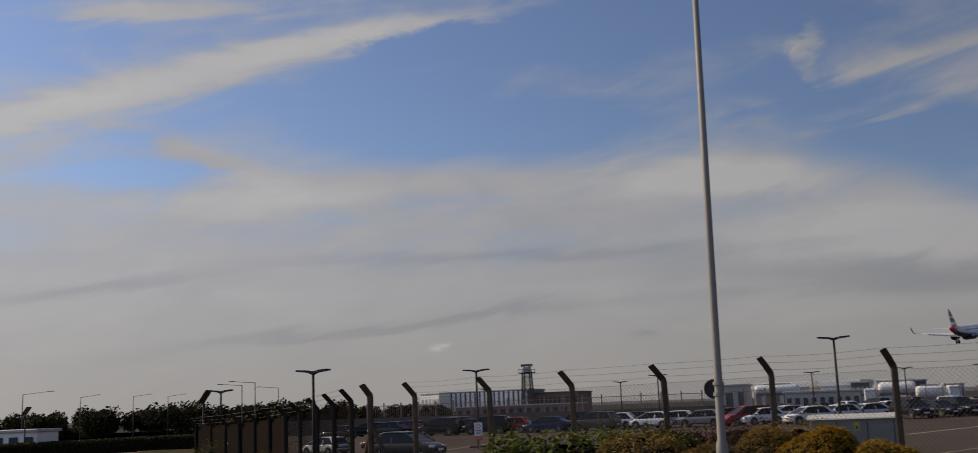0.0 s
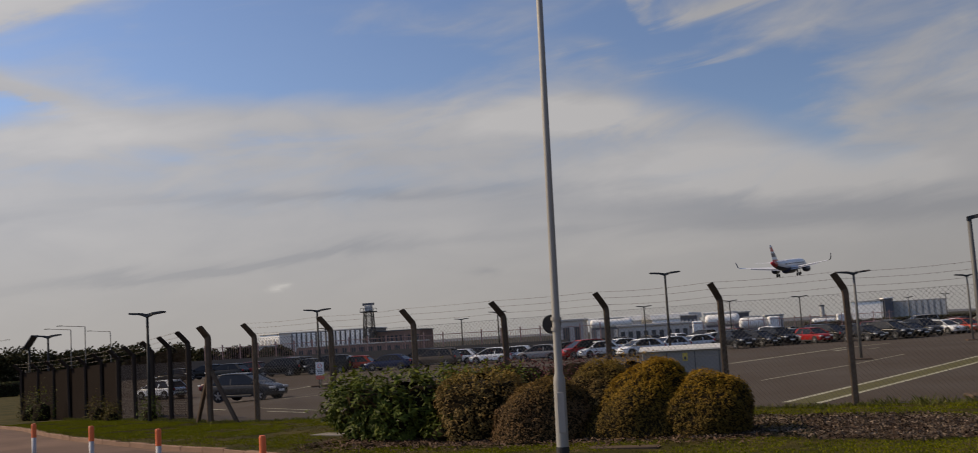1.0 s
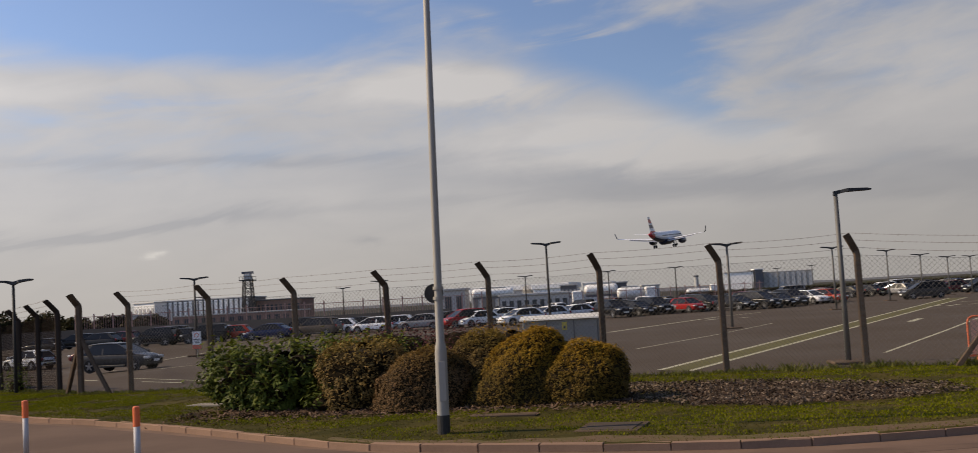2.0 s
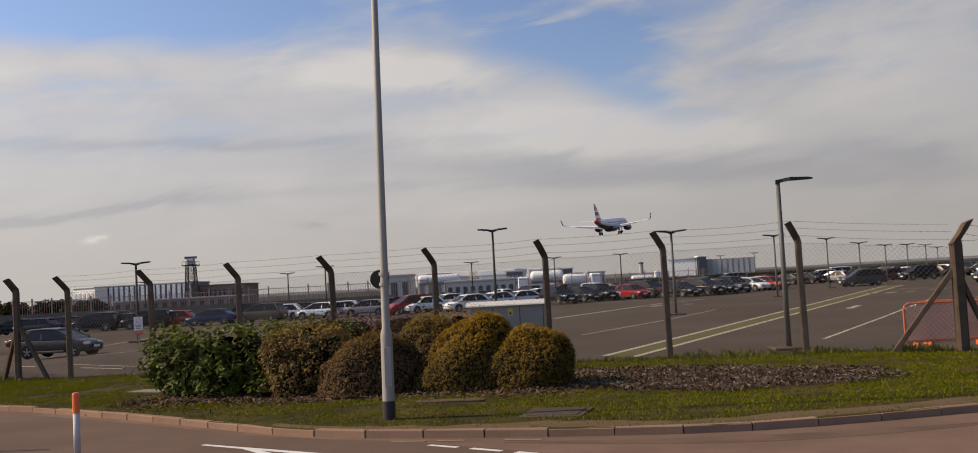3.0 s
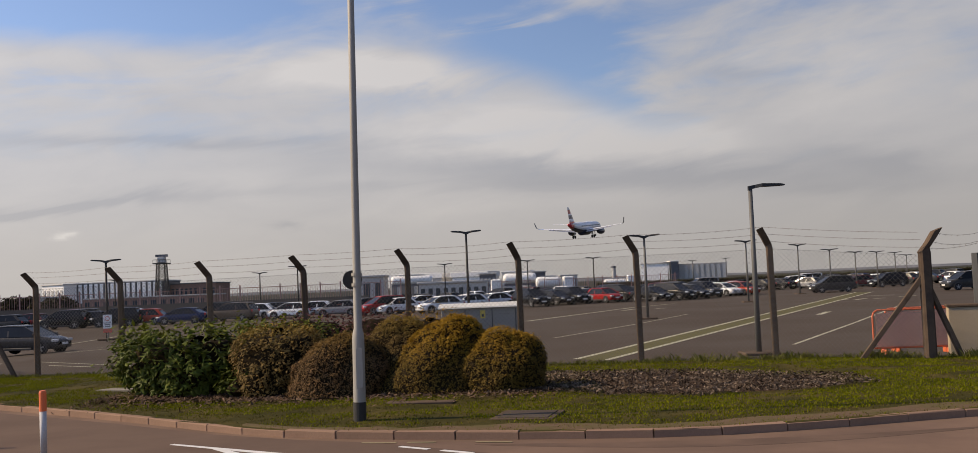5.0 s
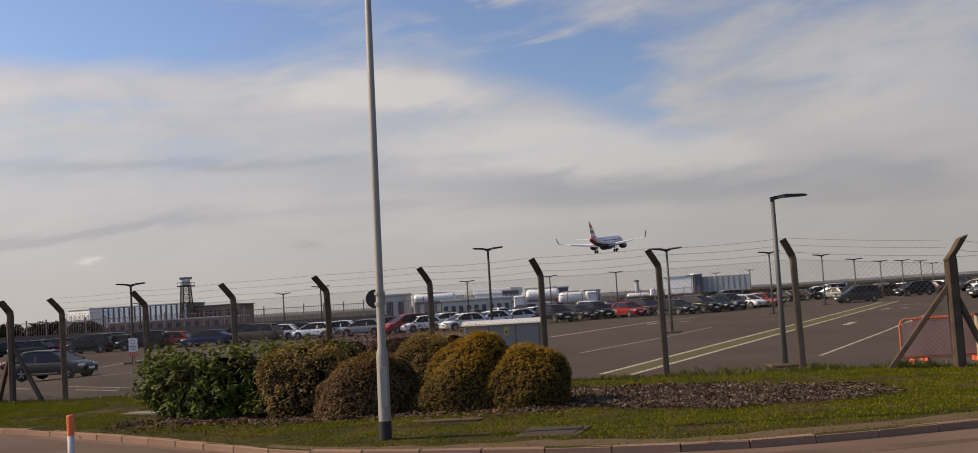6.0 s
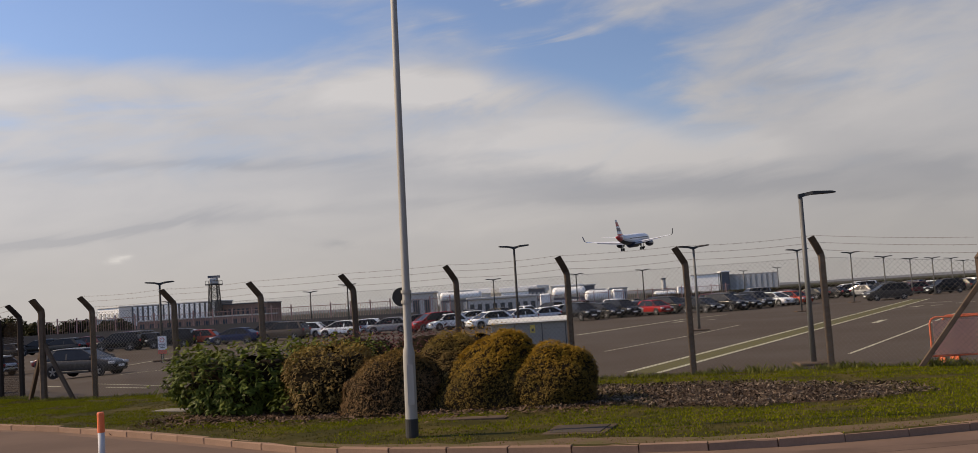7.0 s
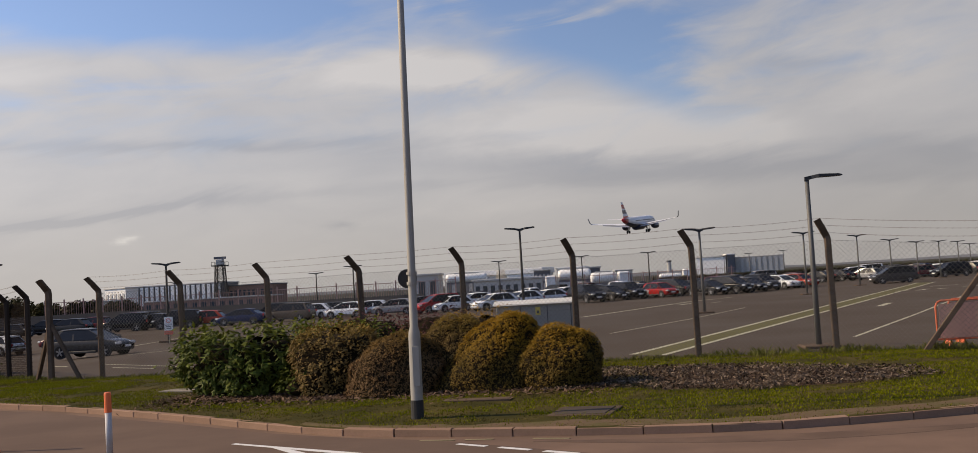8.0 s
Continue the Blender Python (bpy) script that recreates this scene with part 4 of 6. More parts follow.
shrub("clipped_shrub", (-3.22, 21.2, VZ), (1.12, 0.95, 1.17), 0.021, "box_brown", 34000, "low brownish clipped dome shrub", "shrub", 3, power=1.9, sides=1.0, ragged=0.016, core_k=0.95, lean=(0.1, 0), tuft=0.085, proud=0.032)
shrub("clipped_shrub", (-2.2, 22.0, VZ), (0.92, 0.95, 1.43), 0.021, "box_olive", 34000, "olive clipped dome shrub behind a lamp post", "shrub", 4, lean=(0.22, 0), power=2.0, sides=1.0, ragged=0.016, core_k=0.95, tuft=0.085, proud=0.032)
shrub("clipped_shrub", (-1.3, 21.15, VZ), (1.2, 1.0, 1.45), 0.021, "box_gold", 44000, "tall clipped dome shrub with its sunlit golden top painted in", "shrub", 5, lean=(0.46, 0), power=1.65, sides=1.0, ragged=0.016, core_k=0.95, tuft=0.085, proud=0.032)
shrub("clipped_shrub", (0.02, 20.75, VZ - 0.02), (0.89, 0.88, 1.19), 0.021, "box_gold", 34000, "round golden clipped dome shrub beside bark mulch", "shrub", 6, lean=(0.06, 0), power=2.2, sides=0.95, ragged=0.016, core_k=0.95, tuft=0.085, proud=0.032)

# ---------------------------------------------------------------- cars
CARS = {}


def park(style, colour, x, y, heading, label):
    key = (style, colour)
    m = Matrix.Translation((x, y, park_z(x, y) + 0.005)) @ Matrix.Rotation(radians(heading), 4, "Z")
    if key in CARS:
        ob = copy_thing(CARS[key], m)
        tagged(ob, label)
    else:
        ob = CARS[key] = car(style, "paint_" + colour, label, "parked cars")
        ob.matrix_world = m
    return ob


park("hatch", "gunmetal", -23.9, 54.2, -10, "grey hatchback car parked alone behind the fence")
CAR_ROWS = [
    ("hatch", "grey", -53.7, 104), ("hatch", "black", -49.7, 103), ("hatch", "grey", -46.1, 100), ("hatch", "maroon", -45.6, 104),
    ("suv", "grey", -41.5, 106), ("suv", "black", -39.3, 97), ("hatch", "black", -37.4, 98), ("suv", "black", -34.5, 97),
    ("hatch", "orange_red", -32.4, 98), ("saloon", "blue", -28.2, 96), ("suv", "bronze", -24.3, 98), ("hatch", "white", -23.1, 101),
    ("estate", "black", -22.4, 104), ("hatch", "white", -19.0, 98), ("hatch", "white", -17.2, 99), ("hatch", "silver", -14.6, 98),
    ("suv", "red", -10.5, 97), ("hatch", "white", -9.3, 97), ("hatch", "white", -5.2, 94), ("hatch", "white", -3.0, 100),
    ("saloon", "white", -0.5, 104), ("suv", "black", 2.9, 96), ("hatch", "black", 5.1, 99), ("suv", "black", 6.8, 100),
    ("hatch", "silver", 8.2, 103), ("hatch", "red", 9.9, 101), ("suv", "black", 11.6, 103), ("saloon", "black", 13.9, 98),
    ("suv", "black", 16.1, 99), ("saloon", "black", 18.0, 101), ("suv", "grey", 19.8, 104), ("saloon", "white", 22.4, 108),
    ("hatch", "orange_red", 24.4, 108), ("hatch", "silver", 33.3, 133), ("suv", "white", 38.0, 139.5), ("van", "white", 41.0, 144),
    ("suv", "grey", 32.1, 103.7), ("hatch", "maroon", 42.4, 127.5), ("suv", "black", 43.6, 120.6), ("hatch", "silver", 54.0, 146),
    ("van", "silver", 26.4, 140), ("suv", "grey", 20.4, 122), ("saloon", "black", 17.2, 124), ("hatch", "red", 23.5, 126),
    ("hatch", "white", 48.8, 140), ("hatch", "black", 29.1, 132), ("hatch", "white", 1.2, 118), ("saloon", "grey", 5.0, 120),
    ("suv", "white", 7.9, 122), ("hatch", "black", 12.0, 121), ("hatch", "white", -8.3, 112), ("hatch", "grey", -13.9, 110),
    ("suv", "black", -28.9, 110), ("hatch", "white", -37.4, 108), ("suv", "maroon", -42.9, 108), ("suv", "grey", 40.2, 92.6),
]
for i, (style, colour, x, y) in enumerate(CAR_ROWS):
    x, y = (1.05 * x, 1.05 * y) if x > 2 else (x, y)
    heading = 168 + (i * 29) % 17 if x < -14 else 207 + (i * 37) % 15 if x < 2 else 297 + (i * 23) % 15 if x < 27 else 184 + (i * 23) % 12
    park(style, colour, x, y, heading, colour.replace("_", " ") + " " + style + " car parked in a row " + ("before a palisade fence" if x < 2 else "across the car park"))
FAR_COLOURS = ("black", "grey", "white", "black", "black", "maroon", "white", "grey", "blue", "silver", "black")
FAR_STYLES = ("hatch", "suv", "saloon", "hatch", "suv", "hatch", "saloon")
for i in range(8):
    park(FAR_STYLES[i * 2 % 7], FAR_COLOURS[i * 4 % 11], 6.5 + 2.75 * i, 112.5 + 0.32 * i + (i % 2) * 0.8, 297 + (i * 17) % 16, FAR_COLOURS[i * 4 % 11] + " " + FAR_STYLES[i * 2 % 7] + " car parked close among others")
for i in range(38):
    style, colour = FAR_STYLES[i * 3 % 7], FAR_COLOURS[i * 5 % 11]
    if i < 16:
        x, y = 27 + 3.1 * i, 138 + (i % 2) * 1.2
    elif i < 30:
        x, y = 54 + 3.2 * (i - 16), 158 + (i % 3) * 0.8
    else:
        x, y = -10 + 3.4 * (i - 30), 140 + (i % 2) * 1.5
    park(style, colour, x, y, 118 + (i * 31) % 22, colour + " " + style + " car in a distant row of the car park")
park("hatch", "white", -41.5, 78.0, 160, "white hatch car parked behind the side fence")
park("saloon", "black", -43.5, 69.0, 170, "black saloon car parked behind the side fence")
park("hatch", "maroon", -39.0, 84.0, 175, "maroon hatch car parked beyond the side fence")

# ---------------------------------------------------------------- lamps of the car park
doubles = park_lamp("double", 4.6)
doubles.matrix_world = Matrix.Translation((8.25, 60.0, park_z(7)))
for x, y, h in ((19.85, 85.7, 1.05), (30.0, 107.3, 1.06), (33.85, 109.6, 0.94), (40.0, 120.3, 0.9), (43.1, 122.3, 0.89), (51.0, 138.1, 0.9), (61.2, 161.1, 0.87), (31.7, 200, 1.05), (37.2, 205, 1.1), (44.2, 208, 1.15)):
    copy_thing(doubles, Matrix.Translation((x, y, park_z(x)))).scale = (1, 1, h)
single = park_lamp("single", 4.7)
single.matrix_world = Matrix.Translation((7.35, 30.8, park_z(7)))


# ---------------------------------------------------------------- road markings
def flat(name, pts, z, mt, label, category, group=""):
    bm = B()
    vs = [bm.verts.new((x, y, z)) for x, y in pts]
    f = bm.faces.new(vs)
    f.normal_update()
    if f.normal.z < 0:
        f.normal_flip()
    r = bmesh.ops.extrude_face_region(bm, geom=[f])
    for v in [e for e in r["geom"] if isinstance(e, bmesh.types.BMVert)]:
        v.co.z -= 0.003
    bmesh.ops.recalc_face_normals(bm, faces=bm.faces)
    return tagged(finish(name, bm, mt), label, category, group)


def stroke(a, b, w0, w1=None):
    a, b = Vector((*a, 0)), Vector((*b, 0))
    d = (b - a).normalized()
    s = Vector((-d.y, d.x, 0))
    w1 = w0 if w1 is None else w1
    return [(p.x, p.y) for p in (a + s * w0 / 2, a - s * w0 / 2, b - s * w1 / 2, b + s * w1 / 2)]


ROAD_Z = 0.008
tagged(flat("road_lane", [(-1.8, 15.1), (-3.0, 15.7), (-4.5, 16.7), (-6.8, 18.75), (-10.3, 21.6), (-13.3, 23.7), (-18.0, 20.0), (-14.0, 4.0), (9.0, 4.0), (7.7, 7.3)], 0.003, "grey_asphalt", "greyer lane of older asphalt", "road"), "greyer lane of older asphalt on the road", "road", kind="structure")
strip = spline([(-0.4, 14.55), (1.2, 14.1), (2.8, 13.85), (4.6, 13.95), (6.4, 14.3)], 0.4)
edge_a = [(p.x, p.y - 0.28 * math.sin(math.pi * i / (len(strip) - 1)) - 0.02) for i, p in enumerate(strip)]
edge_b = [(p.x, p.y + 0.22 * math.sin(math.pi * i / (len(strip) - 1)) + 0.02) for i, p in enumerate(strip)]
tagged(flat("tyre_stain", edge_a + edge_b[::-1], 0.0022, "stained_asphalt", "dark tyre-polished band on the road", "road stain"), kind="structure")
for shaft, head, label in ((((-4.85, 15.75), (-0.80, 12.78), 0.08, 0.2), [(-1.25, 12.62), (-0.34, 12.92), (0.44, 11.74)], "long white straight-on arrow painted on the road"),
                           (((-4.05, 15.13), (-2.62, 13.2), 0.1, 0.24), [(-2.26, 13.2), (-3.26, 13.1), (-2.14, 11.95)], "white turning arrow painted on the road")):
    arrow = thing("road_arrow", Matrix(), label, "road marking", "painted road arrows")
    flat("shaft", stroke(*shaft), ROAD_Z + (0.002 if head[0][1] > 13 else 0.0), "worn_paint", "", "").parent = arrow
    flat("arrowhead", head, ROAD_Z + 0.001, "worn_paint", "", "").parent = arrow
D0, DIR = Vector((-1.42, 14.62, 0)), Vector((4.86, -3.95, 0)).normalized()
for k in range(13):
    a = D0 + DIR * (0.765 * k)
    b = a + DIR * 0.53
    flat("road_dash", stroke((a.x, a.y), (b.x, b.y), 0.085 + 0.009 * k), ROAD_Z, "worn_paint", "short white dash of a give-way line", "road marking", "give-way dashes")
for a, b in (((2.95, 11.67), (3.34, 11.36)), ((3.46, 11.17), (3.85, 10.87)), ((4.03, 10.71), (4.43, 10.4)), ((4.62, 10.24), (5.0, 9.94))):
    flat("road_dash", stroke(a, b, 0.2), ROAD_Z, "worn_paint", "wide white dash of a give-way line", "road marking", "give-way dashes")
for a, b in (((-2.0, 15.12), (-1.5, 15.0)), ((-1.35, 14.98), (-0.95, 14.9)), ((-0.4, 14.78), (0.1, 14.62))):
    flat("kerb_line", stroke(a, b, 0.07), ROAD_Z, "yellow_paint", "worn remains of a yellow kerb line", "road marking", "worn kerb lines")

# ---------------------------------------------------------------- car park markings


def park_flat(name, pts, mt, label, dz=0.006):
    bm = B()
    vs = [bm.verts.new((x, y, park_z(x, y) + dz)) for x, y in pts]
    bm.faces.new(vs)
    bmesh.ops.recalc_face_normals(bm, faces=bm.faces)
    if bm.faces[:][0].normal.z < 0:
        bmesh.ops.reverse_faces(bm, faces=bm.faces)
    return tagged(finish(name, bm, mt), label, "ground marking", "car park markings")


park_flat("green_walkway", [(2.2, 31.9), (3.0, 31.0), (36.1, 104.1), (34.6, 104.5)], "green_paint", "faded green painted walkway across the car park")
for a, b, w in (((2.2, 31.9), (34.6, 104.5), 0.21), ((3.0, 31.0), (36.1, 104.1), 0.21), ((1.6, 64.3), (10.5, 84.4), 0.3), ((10.5, 84.4), (14.8, 90.6), 0.25), ((2.2, 44.2), (6.8, 53.9), 0.12), ((6.8, 53.9), (11.3, 64.8), 0.1), ((9.3, 34.3), (15.0, 45.9), 0.13), ((15.0, 45.9), (24.5, 65.7), 0.13), ((16.6, 56.2), (18.2, 59.7), 0.35), ((25.1, 80.3), (26.6, 82.4), 0.4), ((26.4, 80.0), (27.9, 82.1), 0.4), ((28.2, 81.1), (29.2, 81.7), 0.4), ((30.4, 89.2), (32.8, 89.4), 0.35), ((30.9, 83.4), (32.8, 84.8), 0.35), ((8.9, 77.4), (9.9, 79.5), 0.4), ((11.4, 78.7), (12.2, 79.3), 0.4), ((-21.7, 45.0), (-14.7, 38.6), 0.14), ((-19, 43.8), (-12.5, 37.6), 0.12), ((-20.5, 50.5), (-19, 53), 0.14), ((-32, 76.5), (-29, 88), 0.3), ((-27, 60), (-20, 55.0), 0.14)):
    park_flat("line", stroke(a, b, w), "faded_paint", "worn pale line painted on the car park", 0.011)

# ---------------------------------------------------------------- verge details
def verge_z(x, y):
    return road_z(x, y) + 0.105 + 0.05 * noise.noise(Vector((x * 0.35, y * 0.35, 0.3)))


def in_mulch(x, y, grow=0.0):
    # a rounded bed that narrows to the right
    f = (x - 0.6) / 6.0
    if not -0.1 - grow < f < 1.0 + grow * 0.2:
        return False
    lo = 19.75 - 1.2 * math.sin(max(0, min(1, f)) * 2.4) + 1.4 * max(0, f - 0.45) ** 2
    hi = 24.5 - 3.6 * max(0, f) ** 1.3
    n = 0.35 * noise.noise(Vector((x * 0.9, y * 0.9, 5)))
    return lo + n - grow < y < hi + n + grow


def mulch_bed():
    verts, faces = [], []
    step = 0.25
    ids = {}
    for i in range(34):
        for j in range(30):
            x, y = -0.5 + i * step, 17.5 + j * step
            if in_mulch(x, y):
                quad = []
                for a, b in ((0, 0), (1, 0), (1, 1), (0, 1)):
                    key = (i + a, j + b)
                    if key not in ids:
                        ids[key] = len(verts)
                        px, py = x + a * step, y + b * step
                        verts.append((px, py, verge_z(px, py) + (0.03 if in_mulch(px, py, -0.3) else -0.02) + 0.02 * noise.noise(Vector((px * 2, py * 2, 0)))))
                    quad.append(ids[key])
                faces.append(quad)
    bed = tagged(from_data("mulch_bed", verts, faces, "earth", smooth=True), "bed of grey-brown bark mulch beside the shrubs", "flower bed")
    rng = random.Random(21)
    verts, faces = [], []
    while len(faces) < 11000:
        x, y = rng.uniform(-0.3, 7.2), rng.uniform(17.4, 25.0)
        if not in_mulch(x, y, 0.12):
            continue
        p = Vector((x, y, verge_z(x, y) + 0.04 + rng.random() * 0.025))
        e = Euler((rng.gauss(0, 0.5), rng.gauss(0, 0.5), rng.uniform(0, 6.3))).to_matrix()
        a, b = e @ Vector((rng.uniform(0.015, 0.042), 0, 0)), e @ Vector((0, rng.uniform(0.007, 0.017), 0))
        i = len(verts)
        verts.extend((tuple(p - a - b), tuple(p + a - b * 0.6), tuple(p + a * 0.9 + b), tuple(p - a * 0.8 + b)))
        faces.append((i, i + 1, i + 2, i + 3))
    chips = from_data("bark_litter", verts, faces, "bark", bed)
    tagged(chips, kind="stuff")


mulch_bed()
bm = B()
box(bm, (-3.72, 16.5, 0.03), (0.28, 0.1, 0.1), Matrix.Rotation(radians(-42), 4, "Z"), 0.01)
tagged(finish("drain_inlet", bm, "trim"), "small black drain inlet set in the kerb", "drain")


def slab(name, c, s, rot, mt, label, rim=None):
    z = verge_z(c[0], c[1]) - 0.012
    root = thing(name, Matrix.Translation((c[0], c[1], z)) @ Matrix.Rotation(radians(rot), 4, "Z"), label, "cover")
    if rim:
        bm = B()
        box(bm, (0, 0, -0.02), (s[0] + 0.2, s[1] + 0.2, 0.1), bevel=0.01)
        part("surround", bm, rim, root)
    bm = B()
    box(bm, (0, 0, -0.005), (s[0], s[1], 0.09), bevel=0.006)
    part("plate", bm, mt, root)


slab("manhole_cover", (0.38, 16.65), (0.78, 0.85), -14, "carpark", "dark iron manhole cover in a concrete surround", "concrete")
slab("concrete_slab", (-1.45, 18.9), (1.2, 0.35), -8, "concrete", "pale concrete slab lying in the grass")
slab("concrete_slab", (-8.6, 24.3), (1.0, 0.5), -20, "pale_concrete", "pale concrete slab beside the laurel hedge")


def bare_patch():
    """Earth and dead leaves under the shrubs."""
    verts, faces, ids = [], [], {}
    step = 0.25
    for i in range(50):
        for j in range(24):
            x, y = -9.0 + i * step, 19.2 + j * step
            c = 21.9 - 0.18 * (x + 3.5)
            d = abs(y - c) - 1.75 + 0.5 * noise.noise(Vector((x * 0.8, y * 0.8, 2)))
            if d < 0 and -7.7 < x < 1.3:
                quad = []
                for a, b in ((0, 0), (1, 0), (1, 1), (0, 1)):
                    key = (i + a, j + b)
                    if key not in ids:
                        ids[key] = len(verts)
                        px, py = x + a * step, y + b * step
                        inner = abs(py - 21.9 + 0.18 * (px + 3.5)) < 1.3 and px < 0.9
                        verts.append((px, py, verge_z(px, py) + (0.025 if inner else -0.02)))
                    quad.append(ids[key])
                faces.append(quad)
    bed = tagged(from_data("bare_earth", verts, faces, "earth", smooth=True), "bare brown earth with twigs under the shrubs", "earth")
    rng = random.Random(77)
    verts, faces = [], []
    for _ in range(4200):
        x = rng.uniform(-8.3, 1.0)
        y = 21.9 - 0.18 * (x + 3.5) + rng.gauss(-1.0, 0.7)
        p = Vector((x, y, verge_z(x, y) + 0.03 + rng.random() * 0.02))
        e = Euler((rng.gauss(0, 0.4), rng.gauss(0, 0.4), rng.uniform(0, 6.3))).to_matrix()
        a, b = e @ Vector((rng.uniform(0.02, 0.06), 0, 0)), e @ Vector((0, rng.uniform(0.006, 0.02), 0))
        i = len(verts)
        verts.extend((tuple(p - a - b), tuple(p + a - b * 0.6), tuple(p + a * 0.9 + b), tuple(p - a * 0.8 + b)))
        faces.append((i, i + 1, i + 2, i + 3))
    tagged(from_data("leaf_litter", verts, faces, "litter", bed), kind="stuff")


bare_patch()


def dusty_edge():
    """Trodden dry earth between the kerb and the turf."""
    verts, faces = [], []
    n = 150
    for i in range(n + 1):
        u = 0.79 + 0.18 * i / n
        w = 0.03 + 0.045 * smooth01((u - 0.80) * 20) * (1.0 + noise.noise(Vector((u * 60, 0, 3)))) + 0.02 * noise.noise(Vector((u * 260, 1, 3)))
        for j in range(5):
            p = verge_point(u, 0.006 + w * j / 4)
            verts.append((p.x, p.y, p.z + (0.014 if 0 < j < 4 else -0.012) + 0.008 * noise.noise(p * 3)))
    for i in range(n):
        for j in range(4):
            faces.append((i * 5 + j, (i + 1) * 5 + j, (i + 1) * 5 + j + 1, i * 5 + j + 1))
    tagged(from_data("dusty_verge_edge", verts, faces, "dust", smooth=True), "dry trodden earth strip behind the kerb", "earth", kind="structure")


dusty_edge()


def blades(name, spots, mt, label, kind_h, seed, n_blades=4):
    """Grass as tapered blades; spots are x, y, height."""
    rng = random.Random(seed)
    verts, faces = [], []
    for x, y, z, h in spots:
        for _ in range(n_blades):
            a = rng.uniform(0, 6.283)
            w = rng.uniform(0.005, 0.011) * (1 + h)
            hh = h * rng.uniform(0.6, 1.3)
            px, py = x + rng.gauss(0, 0.05), y + rng.gauss(0, 0.05)
            lx, ly = math.cos(a) * hh * rng.uniform(0.2, 0.9), math.sin(a) * hh * rng.uniform(0.2, 0.9)
            sx, sy = -math.sin(a) * w, math.cos(a) * w
            i = len(verts)
            verts.extend(((px - sx, py - sy, z - 0.01), (px + sx, py + sy, z - 0.01), (px + lx * 0.45 + sx * 0.7, py + ly * 0.45 + sy * 0.7, z + hh * 0.6), (px + lx, py + ly, z + hh)))
            faces.append((i, i + 1, i + 2))
            faces.append((i, i + 2, i + 3))
    return tagged(from_data(name, verts, faces, mt), label, "grass", kind="stuff")


def sow():
    rng = random.Random(5)
    green, dry, weeds = [], [], []
    while len(green) + len(dry) < 78000:
        u, v = rng.uniform(0.3, 0.97), rng.random() ** 1.1 * 0.99 + 0.012
        p = verge_point(u, v)
        if in_mulch(p.x, p.y) or p.x > 16 or p.x < -30:
            continue
        n = noise.noise(Vector((p.x * 0.55, p.y * 0.8, 9))) + 0.5 * noise.noise(Vector((p.x * 1.9, p.y * 1.9, 4)))
        edge = v < 0.06
        bare = -0.32 + 0.14 * smooth01((1.5 - p.x) / 5)
        if n < bare - 0.06 and rng.random() < 0.75:
            continue
        if edge and rng.random() < 0.5:
            continue
        if n < bare + 0.04 or (v < 0.1 and rng.random() < 0.5):
            dry.append((p.x, p.y, p.z, rng.uniform(0.012, 0.026)))
        else:
            green.append((p.x, p.y, p.z, rng.uniform(0.018, 0.036)))
    while len(weeds) < 5000:
        u, v = rng.uniform(0.46, 0.97), rng.gauss(1.01, 0.035)
        p = verge_point(u, min(1.1, v))
        n = noise.noise(Vector((p.x * 0.8, p.y * 0.8, 1)))
        big = smooth01((p.x - 1.0) / 3) if p.x > -5 else 0.3
        weeds.append((p.x, p.y, p.z, rng.uniform(0.03, 0.11) + max(0.0, 0.2 * (n + 0.35)) * big * rng.random()))
    blades("grass_green", green, "grass", "short mown green grass", 1, 1)
    blades("grass_dry", dry, "dry_grass", "dry straw-coloured grass near the kerb", 1, 2)
    blades("tall_weeds", weeds, "weeds", "taller grass and weeds along the fence foot", 1, 3, 8)


sow()

# planting behind the clipped shrubs
shrub("purple_shrub", (-4.6, 25.6, 0.1), (1.5, 0.7, 1.5), 0.04, "purple", 5000, "loose purple-leaved shrub behind the hedge", "shrub", 12, power=2.6, ragged=0.1)
shrub("purple_shrub", (-2.9, 25.3, 0.1), (1.1, 0.7, 1.5), 0.04, "purple", 4000, "loose purple-leaved shrub behind the hedge", "shrub", 13, power=2.6, ragged=0.1)
shrub("laurel_hedge", (-4.7, 24.2, 0.1), (1.4, 0.6, 1.36), 0.06, "laurel", 4000, "bright green laurel behind the clipped shrubs", "hedge", 14, power=2.6, ragged=0.09)
shrub("golden_shrub", (-1.6, 24.6, 0.1), (1.1, 0.6, 1.45), 0.035, "box_gold", 4000, "loose golden twiggy shrub behind the domes", "shrub", 15, ragged=0.12)
for i, (x, y, s) in enumerate(((-20.3, 37.6, 0.75), (-24.4, 42.0, 0.7), (-25.9, 43.4, 0.9), (-32.6, 49.4, 1.3), (-34.4, 51.0, 1.1))):
    shrub("wild_shrub", (x, y - 0.4, fence_z(x, y)), (s * 0.6, s * 0.5, s * 1.25), 0.06, "dry_grass" if i % 3 else "laurel", 700, "yellow-green wild shrub at the fence foot", "shrub", 30 + i, ragged=0.16, core_k=0.6)


